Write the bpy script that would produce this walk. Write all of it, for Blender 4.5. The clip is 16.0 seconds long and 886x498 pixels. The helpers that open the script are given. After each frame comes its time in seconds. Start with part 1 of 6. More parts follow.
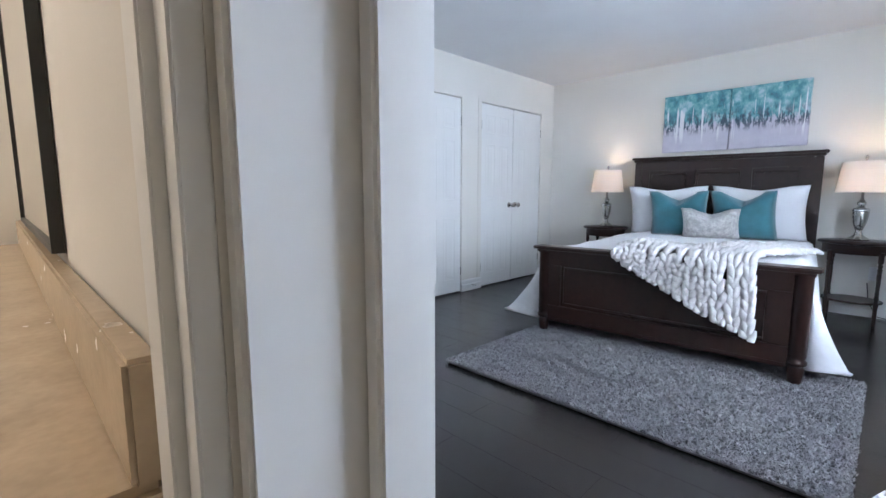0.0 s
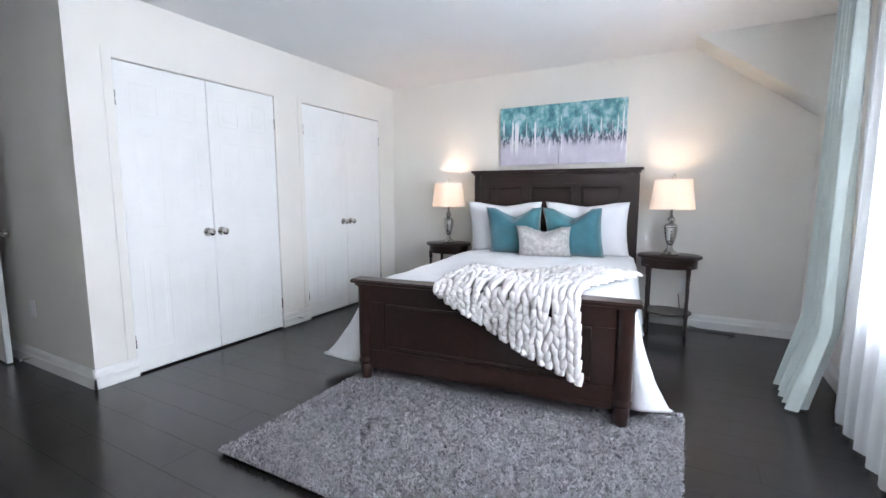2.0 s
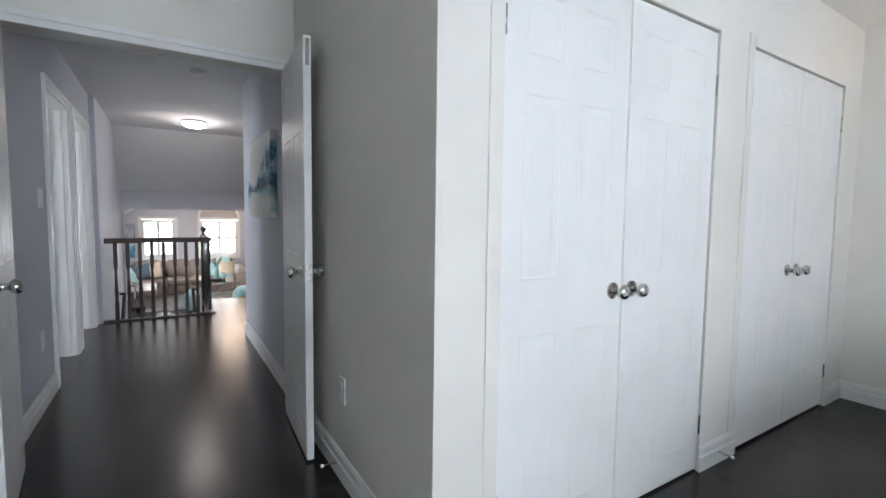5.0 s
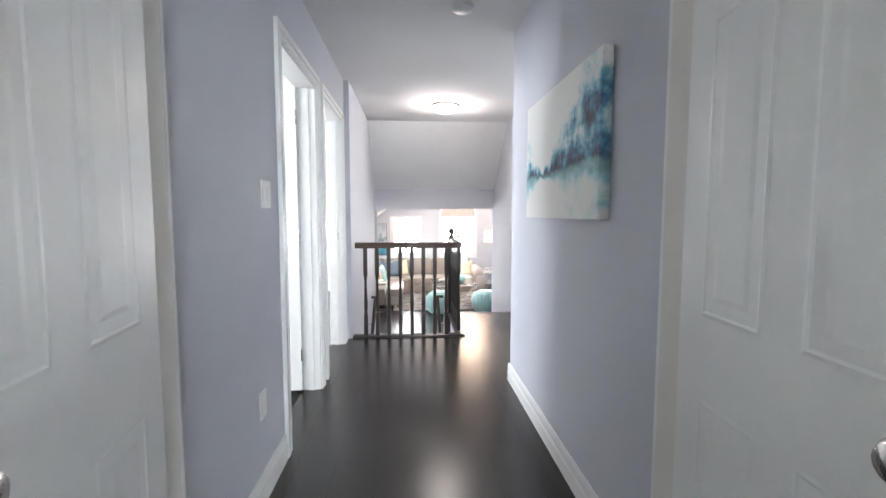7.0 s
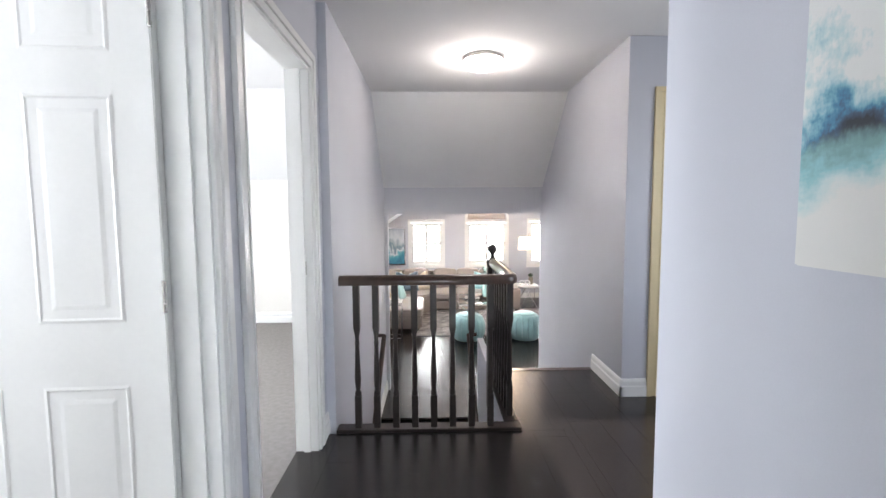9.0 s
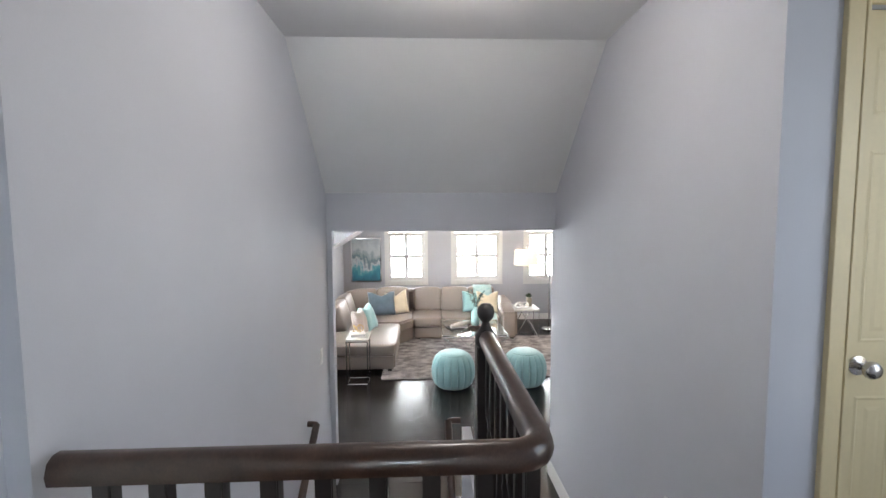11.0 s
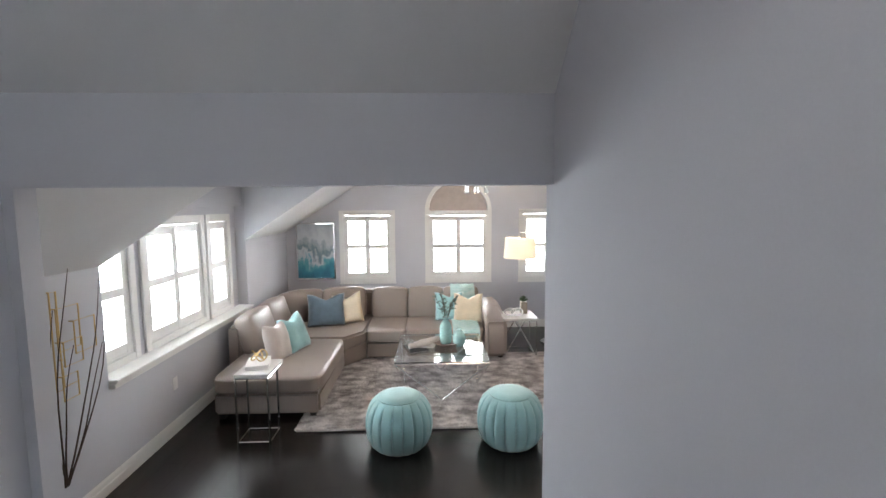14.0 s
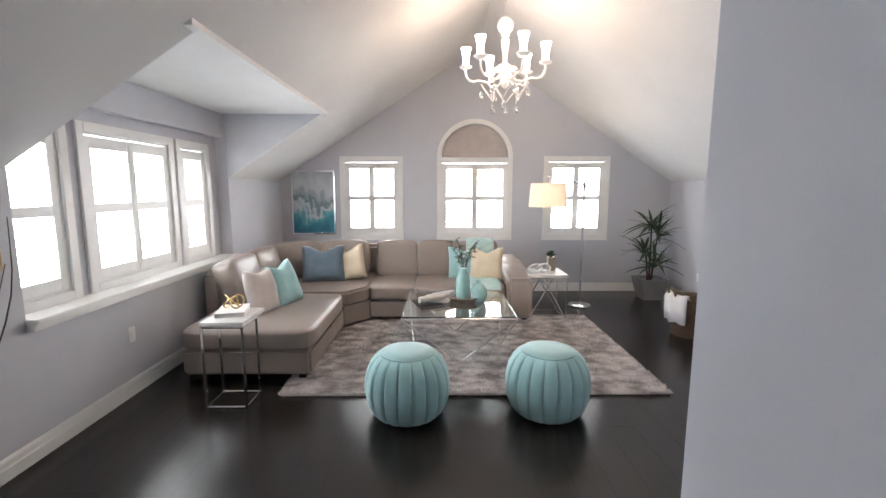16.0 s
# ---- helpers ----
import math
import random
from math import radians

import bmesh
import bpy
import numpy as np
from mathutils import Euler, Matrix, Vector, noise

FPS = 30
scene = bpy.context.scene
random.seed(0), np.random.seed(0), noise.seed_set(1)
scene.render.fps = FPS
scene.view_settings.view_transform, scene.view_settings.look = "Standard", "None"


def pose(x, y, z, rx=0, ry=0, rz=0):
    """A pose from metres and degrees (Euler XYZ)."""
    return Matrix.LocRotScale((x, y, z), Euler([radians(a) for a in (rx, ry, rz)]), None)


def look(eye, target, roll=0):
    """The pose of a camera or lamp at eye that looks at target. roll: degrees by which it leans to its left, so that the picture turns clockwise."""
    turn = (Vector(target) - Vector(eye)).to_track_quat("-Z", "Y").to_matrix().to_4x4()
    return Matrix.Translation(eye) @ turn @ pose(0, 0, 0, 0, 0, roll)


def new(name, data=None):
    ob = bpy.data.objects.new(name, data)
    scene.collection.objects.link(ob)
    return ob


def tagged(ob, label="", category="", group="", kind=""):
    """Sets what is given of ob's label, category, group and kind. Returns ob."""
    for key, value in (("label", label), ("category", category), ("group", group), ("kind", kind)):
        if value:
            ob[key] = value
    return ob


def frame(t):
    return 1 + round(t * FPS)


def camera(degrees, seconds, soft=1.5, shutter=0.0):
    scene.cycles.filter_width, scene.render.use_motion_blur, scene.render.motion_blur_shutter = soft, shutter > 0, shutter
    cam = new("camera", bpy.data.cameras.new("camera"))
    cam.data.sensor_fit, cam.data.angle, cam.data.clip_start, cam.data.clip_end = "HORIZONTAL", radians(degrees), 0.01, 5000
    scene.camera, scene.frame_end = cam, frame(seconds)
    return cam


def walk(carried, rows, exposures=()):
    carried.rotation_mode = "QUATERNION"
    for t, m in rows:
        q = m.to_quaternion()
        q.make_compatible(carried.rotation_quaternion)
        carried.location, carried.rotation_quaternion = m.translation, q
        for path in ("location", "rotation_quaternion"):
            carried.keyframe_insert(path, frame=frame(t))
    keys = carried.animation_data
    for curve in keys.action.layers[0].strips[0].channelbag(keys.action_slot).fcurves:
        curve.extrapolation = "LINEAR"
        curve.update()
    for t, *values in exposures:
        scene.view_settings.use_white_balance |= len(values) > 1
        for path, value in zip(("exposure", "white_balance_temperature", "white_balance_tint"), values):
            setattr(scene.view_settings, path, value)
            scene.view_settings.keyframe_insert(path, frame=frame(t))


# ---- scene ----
cam = camera(89.8, 16.0)
PATH = [
    (0, (0.667, 0.426, 1.082), (2.071, 1.828, 0.827), 0.0),
    (0.4, (0.829, 0.426, 1.071), (2.326, 1.728, 0.815), -0.0),
    (0.5, (0.852, 0.426, 1.072), (2.38, 1.692, 0.823), -0.0),
    (0.7, (0.889, 0.442, 1.077), (2.476, 1.634, 0.833), 0.2),
    (1, (0.999, 0.395, 1.103), (2.642, 1.507, 0.857), -0.0),
    (1.5, (1.21, 0.408, 1.127), (2.923, 1.41, 0.875), -0.1),
    (2, (1.395, 0.48, 1.203), (3.139, 1.43, 0.961), -0.1),
    (2.5, (1.596, 0.674, 1.254), (3.355, 1.598, 1.023), 0.3),
    (3, (1.775, 0.956, 1.288), (3.539, 1.876, 1.084), 0.3),
    (3.5, (1.933, 1.276, 1.304), (3.687, 2.218, 1.119), 0.5),
    (4, (1.995, 1.704, 1.261), (3.63, 2.845, 1.105), 0.4),
    (4.5, (2.015, 2.14, 1.227), (3.403, 3.573, 1.084), 0.5),
    (5, (2.034, 2.551, 1.2), (3.087, 4.246, 1.06), 0.7),
    (5.2, (2.023, 2.719, 1.195), (2.938, 4.491, 1.048), 0.7),
    (7.3, (1.989, 4.55, 1.217), (2.081, 6.542, 1.057), -0.1),
    (8.2, (1.988, 5.334, 1.242), (2.029, 7.327, 1.081), -0.4),
    (10.3, (2.092, 7.126, 1.375), (2.147, 9.119, 1.218), -0.4),
    (10.5, (2.129, 7.279, 1.385), (2.192, 9.272, 1.222), -0.7),
    (11, (2.204, 7.706, 1.415), (2.29, 9.698, 1.263), -0.3),
    (11.5, (2.445, 8.152, 1.445), (2.528, 10.145, 1.298), -0.5),
    (12, (2.587, 8.496, 1.431), (2.677, 10.488, 1.277), -0.5),
    (12.5, (2.716, 8.831, 1.412), (2.81, 10.823, 1.258), -0.4),
    (13, (2.844, 9.193, 1.37), (2.936, 11.185, 1.216), -0.4),
    (13.5, (2.855, 9.511, 1.304), (2.928, 11.503, 1.14), -0.4),
    (14, (2.866, 9.811, 1.213), (2.926, 11.801, 1.018), -0.4),
    (14.5, (2.851, 10.046, 1.092), (2.908, 12.033, 0.873), -0.3),
    (15, (2.845, 10.241, 0.953), (2.884, 12.226, 0.709), -0.4),
    (15.5, (2.819, 10.436, 0.808), (2.862, 12.419, 0.548), 0.0),
    (16, (2.788, 10.615, 0.679), (2.816, 12.596, 0.408), 0.1),
]
walk(cam, [(t, look(eye, target, roll)) for t, eye, target, roll in PATH], [(0, 0.3, 5900, 17), (1.0, 0.55, 6100, 18), (3.0, 0.68, 6700, 19), (4.0, 0.58, 6700, 17), (5.0, 0.5, 6550, 16), (7.3, 1.7, 6700, 15), (8.2, 1.52, 6700, 16), (10.3, 0.95, 6900, 15), (11.0, 0.98, 6600, 12), (12.5, 0.64, 6500, 11), (16, 0.46, 6650, 15)])

# ---- light: world, sun, window daylight, exposure ----
world = bpy.data.worlds.new("sky")
scene.world = world
world.use_nodes = True
wn = world.node_tree
sky = wn.nodes.new("ShaderNodeTexSky")
sky.sky_type = "NISHITA"
sky.sun_disc = False
sky.sun_elevation, sky.sun_rotation = radians(48), radians(90)
wn.links.new(sky.outputs[0], wn.nodes["Background"].inputs[0])
wn.nodes["Background"].inputs[1].default_value = 0.12
sun = new("sun", bpy.data.lights.new("sun", "SUN"))
sun.data.energy, sun.data.angle, sun.data.color = 2.5, radians(0.5), (1.0, 0.95, 0.88)
sun.matrix_world = look((40, 6, 44), (0, 6, 0))


def window_light(name, eye, target, w, h, watts, colour=(0.80, 0.90, 1.0)):
    d = bpy.data.lights.new(name, "AREA")
    d.shape, d.size, d.size_y, d.energy, d.color = "RECTANGLE", w, h, watts, colour
    ob = new(name, d)
    ob.matrix_world = look(eye, target)
    return ob


def bulb(name, place, watts, colour=(1.0, 0.72, 0.45), radius=0.04):
    d = bpy.data.lights.new(name, "POINT")
    d.energy, d.color, d.shadow_soft_size = watts, colour, radius
    ob = new(name, d)
    ob.location = place
    return ob


window_light("daylight_bedroom", (3.0, -0.62, 1.35), (3.0, 3, 1.3), 2.3, 1.5, 190)
window_light("daylight_living_end", (3.35, 17.62, 0.6), (3.35, 10, 0.4), 4.0, 1.2, 150, (0.97, 0.98, 1.0))
window_light("daylight_living_dormer", (0.10, 14.15, 0.55), (5, 14.15, 0.3), 2.4, 1.15, 135, (0.90, 0.95, 1.0))
window_light("daylight_side_room", (-1.3, 8.2, 1.5), (0.5, 9.5, 0.9), 1.2, 1.2, 52)
window_light("daylight_landing", (4.25, 8.1, 1.5), (2.5, 8.2, 1.2), 0.8, 1.4, 5)
window_light("daylight_small_room", (-1.6, 6.4, 1.5), (1.0, 6.9, 1.1), 1.2, 1.2, 47)
bulb("bulb_bathroom", (-0.5, 2.0, 2.1), 28, (1.0, 0.86, 0.66))

# ---- materials ----


def material(name, colour, rough=0.6, metal=0.0, spread=0.12, scale=6.0, bump=0.0, grain=120.0, stretch=(1, 1, 1),
             colour2=None, sheen=0.0, coat=0.0, random_tone=0.0, alpha=1.0, trans=0.0, emit=0.0, emit_colour=None):
    """A surface with broad stains, fine grain and relief."""
    m = bpy.data.materials.new(name)
    m.use_nodes = True
    n, l = m.node_tree.nodes, m.node_tree.links
    b = n["Principled BSDF"]
    tc = n.new("ShaderNodeTexCoord")
    mp = n.new("ShaderNodeMapping")
    mp.inputs["Scale"].default_value = stretch
    l.new(tc.outputs["Object"], mp.inputs["Vector"])
    broad, fine = n.new("ShaderNodeTexNoise"), n.new("ShaderNodeTexNoise")
    broad.inputs["Scale"].default_value, fine.inputs["Scale"].default_value = scale, grain
    broad.inputs["Detail"].default_value = 4
    for t in (broad, fine):
        l.new(mp.outputs[0], t.inputs["Vector"])
    mix = n.new("ShaderNodeMix")
    mix.data_type = "RGBA"
    c2 = colour2 or tuple(c * (1 - spread) for c in colour)
    mix.inputs["A"].default_value, mix.inputs["B"].default_value = (*colour, 1), (*c2, 1)
    ramp = n.new("ShaderNodeMapRange")
    ramp.inputs["From Min"].default_value, ramp.inputs["From Max"].default_value = 0.35, 0.65
    l.new(broad.outputs["Fac"], ramp.inputs["Value"])
    l.new(ramp.outputs[0], mix.inputs["Factor"])
    mix2 = n.new("ShaderNodeMix")
    mix2.data_type, mix2.blend_type = "RGBA", "MULTIPLY"
    mix2.inputs["Factor"].default_value = min(1.0, spread * 1.5)
    l.new(mix.outputs["Result"], mix2.inputs["A"])
    l.new(fine.outputs["Fac"], mix2.inputs["B"])
    out = mix2.outputs["Result"]
    if random_tone:
        info, mr, mul = n.new("ShaderNodeObjectInfo"), n.new("ShaderNodeMapRange"), n.new("ShaderNodeMix")
        mr.inputs["To Min"].default_value, mr.inputs["To Max"].default_value = 1 - random_tone, 1 + random_tone
        l.new(info.outputs["Random"], mr.inputs["Value"])
        mul.data_type, mul.blend_type = "RGBA", "MULTIPLY"
        mul.inputs["Factor"].default_value = 1
        l.new(out, mul.inputs["A"])
        l.new(mr.outputs[0], mul.inputs["B"])
        out = mul.outputs["Result"]
    l.new(out, b.inputs["Base Color"])
    rr = n.new("ShaderNodeMapRange")
    rr.inputs["To Min"].default_value, rr.inputs["To Max"].default_value = max(0.0, rough - 0.06), min(1, rough + 0.06)
    l.new(broad.outputs["Fac"], rr.inputs["Value"])
    l.new(rr.outputs[0], b.inputs["Roughness"])
    b.inputs["Metallic"].default_value = metal
    b.inputs["Sheen Weight"].default_value = sheen
    b.inputs["Coat Weight"].default_value = coat
    b.inputs["Alpha"].default_value = alpha
    b.inputs["Transmission Weight"].default_value = trans
    if emit:
        b.inputs["Emission Color"].default_value = (*(emit_colour or colour), 1)
        b.inputs["Emission Strength"].default_value = emit
    if bump:
        bp = n.new("ShaderNodeBump")
        bp.inputs["Strength"].default_value, bp.inputs["Distance"].default_value = bump, 0.003
        l.new(fine.outputs["Fac"], bp.inputs["Height"])
        l.new(bp.outputs[0], b.inputs["Normal"])
    return m


CREAM = material("cream_wall_paint", (0.80, 0.775, 0.72), 0.75, spread=0.04, scale=1.5, bump=0.08, grain=220)
GREY = material("grey_wall_paint", (0.60, 0.61, 0.655), 0.72, spread=0.04, scale=1.5, bump=0.08, grain=220)
CEIL = material("white_ceiling_paint", (0.80, 0.80, 0.80), 0.85, spread=0.03, scale=2, bump=0.12, grain=180)
TRIM = material("white_gloss_trim", (0.83, 0.83, 0.81), 0.35, spread=0.03, scale=5, bump=0.03, grain=60)
YELLOW = material("cream_door_paint", (0.74, 0.62, 0.37), 0.4, spread=0.05, scale=4, bump=0.03, grain=60)
FLOOR = material("dark_laminate", (0.020, 0.0165, 0.0155), 0.24, spread=0.2, scale=1.2, bump=0.0, grain=40, stretch=(5, 0.6, 1),
                 random_tone=0.07)
CARPET = material("grey_carpet", (0.30, 0.275, 0.26), 0.95, spread=0.15, scale=30, bump=0.8, grain=260)
GAP = material("floor_joint", (0.012, 0.010, 0.009), 0.6)
ESPRESSO = material("espresso_wood", (0.030, 0.0100, 0.0068), 0.34, spread=0.35, scale=4, bump=0.05, grain=50, stretch=(1, 6, 6), coat=0.2)
RAILWOOD = material("walnut_rail_wood", (0.075, 0.036, 0.022), 0.30, spread=0.4, scale=5, bump=0.05, grain=60, stretch=(3, 1, 3), coat=0.3)
BALUSTER = material("dark_baluster_wood", (0.030, 0.021, 0.018), 0.35, spread=0.3, scale=5, grain=60, coat=0.2)
NICKEL = material("brushed_nickel", (0.62, 0.60, 0.57), 0.26, 1.0, spread=0.08, scale=20, grain=200)
CHROME = material("chrome", (0.80, 0.80, 0.80), 0.09, 1.0, spread=0.03, scale=10)
LINEN = material("white_bed_linen", (0.84, 0.84, 0.86), 0.85, spread=0.05, scale=5, bump=0.25, grain=90, sheen=0.3)
QUILT = material("quilted_white_cotton", (0.83, 0.83, 0.85), 0.85, spread=0.06, scale=12, bump=0.8, grain=26, sheen=0.3)
YARN = material("pale_grey_chunky_yarn", (0.70, 0.665, 0.645), 0.9, spread=0.14, scale=30, bump=0.9, grain=160, sheen=0.2)
TEAL = material("teal_velvet", (0.035, 0.20, 0.25), 0.7, spread=0.25, scale=7, bump=0.15, grain=250, sheen=0.6)
AQUA = material("aqua_fabric", (0.36, 0.63, 0.645), 0.85, spread=0.10, scale=8, bump=0.3, grain=260, sheen=0.5)
SLATE = material("slate_blue_velvet", (0.14, 0.21, 0.27), 0.75, spread=0.2, scale=8, bump=0.2, grain=250, sheen=0.5)
SILVERY = material("silver_knit_fabric", (0.72, 0.69, 0.66), 0.7, spread=0.35, scale=26, bump=0.6, grain=70, stretch=(1, 3, 1), sheen=0.3)
SAND = material("cream_cushion_fabric", (0.80, 0.68, 0.50), 0.85, spread=0.1, scale=9, bump=0.2, grain=260, sheen=0.3)
BLUSH = material("oatmeal_cushion_fabric", (0.60, 0.53, 0.49), 0.85, spread=0.1, scale=9, bump=0.2, grain=260, sheen=0.3)
LEATHER = material("taupe_leather", (0.32, 0.27, 0.24), 0.32, spread=0.05, scale=3, bump=0.05, grain=120)
RUGGREY = material("grey_shag", (0.35, 0.335, 0.345), 0.95, spread=0.3, scale=40, bump=1.0, grain=110, colour2=(0.27, 0.26, 0.27))
RUGMIX = material("mottled_taupe_shag", (0.90, 0.86, 0.84), 0.95, spread=0.08, scale=6.5, bump=1.0, grain=80, colour2=(0.36, 0.33, 0.33), stretch=(1, 1.5, 1))
CURTAIN = material("seafoam_satin", (0.60, 0.68, 0.64), 0.5, spread=0.10, scale=4, bump=0.05, grain=300, sheen=0.5)
GLASS = material("clear_glass", (0.93, 0.98, 0.97), 0.03, spread=0.0, trans=1.0)
STONE = material("white_marble", (0.78, 0.76, 0.73), 0.25, spread=0.1, scale=7)
CONCRETE = material("grey_concrete", (0.30, 0.30, 0.31), 0.8, spread=0.2, scale=8, bump=0.3, grain=90)
LEAF = material("palm_leaf", (0.055, 0.105, 0.045), 0.5, spread=0.35, scale=14)
STEM = material("brown_stem", (0.09, 0.06, 0.045), 0.8, spread=0.3, scale=20)
WICKER = material("dark_wicker", (0.20, 0.13, 0.08), 0.7, spread=0.4, scale=50, bump=0.8, grain=90)
VASE = material("aqua_glazed_ceramic", (0.42, 0.69, 0.67), 0.25, spread=0.12, scale=9, coat=0.4)
WOODBOWL = material("driftwood", (0.33, 0.24, 0.19), 0.6, spread=0.3, scale=10, bump=0.3, grain=50, stretch=(1, 6, 6))
GOLD = material("gold_wire", (0.72, 0.52, 0.25), 0.3, 1.0, spread=0.1, scale=10)
PAPER = material("white_paper", (0.85, 0.83, 0.80), 0.6, spread=0.05, scale=8)
# Unlit chandelier glass; the weak warm emission stands in for light caught from the cups.
GLOW_CRYSTAL = material("self_lit_white_crystal", (0.90, 0.89, 0.87), 0.12, spread=0.02, coat=0.4, emit=0.16, emit_colour=(1.0, 0.93, 0.86))
GLOW = material("frosted_lamp_glass", (0.95, 0.93, 0.90), 0.3, spread=0.02, emit=5.0, emit_colour=(1.0, 0.96, 0.90))
SWITCH = material("white_plastic", (0.82, 0.82, 0.82), 0.3, spread=0.02)
BLACK = material("black_plastic", (0.02, 0.02, 0.02), 0.4, spread=0.1)
MIRROR = material("mirror_silver", (0.90, 0.92, 0.92), 0.02, 1.0, spread=0.0)
COUNTER = material("beige_stone_counter", (0.66, 0.52, 0.36), 0.25, spread=0.15, scale=14, grain=90)
OVERCAST = material("bright_overcast", (0.9, 0.93, 1.0), 1.0, spread=0.0, emit=2.2, emit_colour=(0.93, 0.97, 1.0))


def sheer_cloth():
    """Thin white cloth that lets light through."""
    m = bpy.data.materials.new("white_sheer")
    m.use_nodes = True
    n, l = m.node_tree.nodes, m.node_tree.links
    tl, tr, m1 = n.new("ShaderNodeBsdfTranslucent"), n.new("ShaderNodeBsdfTransparent"), n.new("ShaderNodeMixShader")
    df, m2 = n.new("ShaderNodeBsdfDiffuse"), n.new("ShaderNodeMixShader")
    for k in (tl, df):
        k.inputs["Color"].default_value = (0.9, 0.92, 0.94, 1)
    m1.inputs[0].default_value, m2.inputs[0].default_value = 0.45, 0.25
    l.new(df.outputs[0], m1.inputs[1])
    l.new(tl.outputs[0], m1.inputs[2])
    l.new(m1.outputs[0], m2.inputs[1])
    l.new(tr.outputs[0], m2.inputs[2])
    l.new(m2.outputs[0], n["Material Output"].inputs["Surface"])
    return m


SHEER = sheer_cloth()


def shade_cloth():
    """Thick linen that glows softly when a lamp burns behind it."""
    m = bpy.data.materials.new("linen_lampshade")
    m.use_nodes = True
    n, l = m.node_tree.nodes, m.node_tree.links
    df, tl, mx = n.new("ShaderNodeBsdfDiffuse"), n.new("ShaderNodeBsdfTranslucent"), n.new("ShaderNodeMixShader")
    tc, ns, rm = n.new("ShaderNodeTexCoord"), n.new("ShaderNodeTexNoise"), n.new("ShaderNodeMix")
    l.new(tc.outputs["Object"], ns.inputs["Vector"])
    ns.inputs["Scale"].default_value = 300
    rm.data_type = "RGBA"
    rm.inputs["A"].default_value, rm.inputs["B"].default_value = (0.80, 0.76, 0.72, 1), (0.90, 0.87, 0.83, 1)
    l.new(ns.outputs["Fac"], rm.inputs["Factor"])
    l.new(rm.outputs["Result"], df.inputs["Color"])
    l.new(rm.outputs["Result"], tl.inputs["Color"])
    mx.inputs[0].default_value = 0.42
    l.new(df.outputs[0], mx.inputs[1])
    l.new(tl.outputs[0], mx.inputs[2])
    l.new(mx.outputs[0], n["Material Output"].inputs["Surface"])
    return m


SHADE = shade_cloth()

# ---- builders ----


def mesh(name, bm, mat, smooth=False, angle=1.1):
    bmesh.ops.recalc_face_normals(bm, faces=bm.faces)
    me = bpy.data.meshes.new(name)
    if smooth:
        for fc in bm.faces:
            fc.smooth = True
        for e in bm.edges:
            if len(e.link_faces) == 2 and e.calc_face_angle(0) > angle:
                e.smooth = False
    bm.to_mesh(me)
    bm.free()
    for m in (mat if isinstance(mat, (list, tuple)) else [mat]):
        me.materials.append(m)
    return me


def part(name, bm, mat, parent=None, label="", smooth=False, m=None):
    ob = new(name, mesh(name, bm, mat, smooth))
    if parent is not None:
        ob.parent = parent
    if m is not None:
        ob.matrix_basis = m
    if label:
        ob["label"] = label
    return ob


def thing(name, m, label, category, group=""):
    ob = new(name)
    ob.empty_display_size = 0.05
    ob.matrix_basis = m
    return tagged(ob, label, category, group)


def setting(name, bm, mat, label="", category="", smooth=False):
    return tagged(part(name, bm, mat, smooth=smooth), label, category, kind="structure")


def B(*boxes, bevel=0.0):
    """A bmesh of boxes (x0, x1, y0, y1, z0, z1)."""
    bm = bmesh.new()
    for x0, x1, y0, y1, z0, z1 in boxes:
        v = [bm.verts.new(p) for p in ((x0, y0, z0), (x1, y0, z0), (x1, y1, z0), (x0, y1, z0), (x0, y0, z1), (x1, y0, z1), (x1, y1, z1), (x0, y1, z1))]
        for q in ((3, 2, 1, 0), (4, 5, 6, 7), (0, 1, 5, 4), (1, 2, 6, 5), (2, 3, 7, 6), (3, 0, 4, 7)):
            bm.faces.new([v[i] for i in q])
    if bevel:
        bmesh.ops.bevel(bm, geom=list(bm.edges), offset=bevel, segments=2, affect="EDGES", clamp_overlap=True)
    return bm


def prism(points, axis, a0, a1, bm=None):
    """A polygon drawn across an axis and drawn out from a0 to a1. axis x: points (y, z); y: (x, z); z: (x, y)."""
    bm = bm or bmesh.new()

    def at(p, a):
        return {"x": (a, p[0], p[1]), "y": (p[0], a, p[1]), "z": (p[0], p[1], a)}[axis]
    lo, hi = [bm.verts.new(at(p, a0)) for p in points], [bm.verts.new(at(p, a1)) for p in points]
    bm.faces.new(lo)
    bm.faces.new(hi[::-1])
    for i in range(len(points)):
        j = (i + 1) % len(points)
        bm.faces.new((lo[j], lo[i], hi[i], hi[j]))
    return bm


def lathe(profile, n=24, bm=None, at=(0, 0, 0)):
    bm = bm or bmesh.new()
    rings = []
    for r, z in profile:
        if r < 1e-5:
            rings.append([bm.verts.new((at[0], at[1], at[2] + z))])
        else:
            rings.append([bm.verts.new((at[0] + r * math.cos(2 * math.pi * i / n), at[1] + r * math.sin(2 * math.pi * i / n), at[2] + z)) for i in range(n)])
    for a, b in zip(rings, rings[1:]):
        for i in range(n):
            j = (i + 1) % n
            f = [a[i % len(a)], a[j % len(a)], b[j % len(b)], b[i % len(b)]]
            f = list(dict.fromkeys(f))
            if len(f) > 2:
                bm.faces.new(f)
    for r in (rings[0], rings[-1]):
        if len(r) > 2:
            bm.faces.new(r)
    return bm


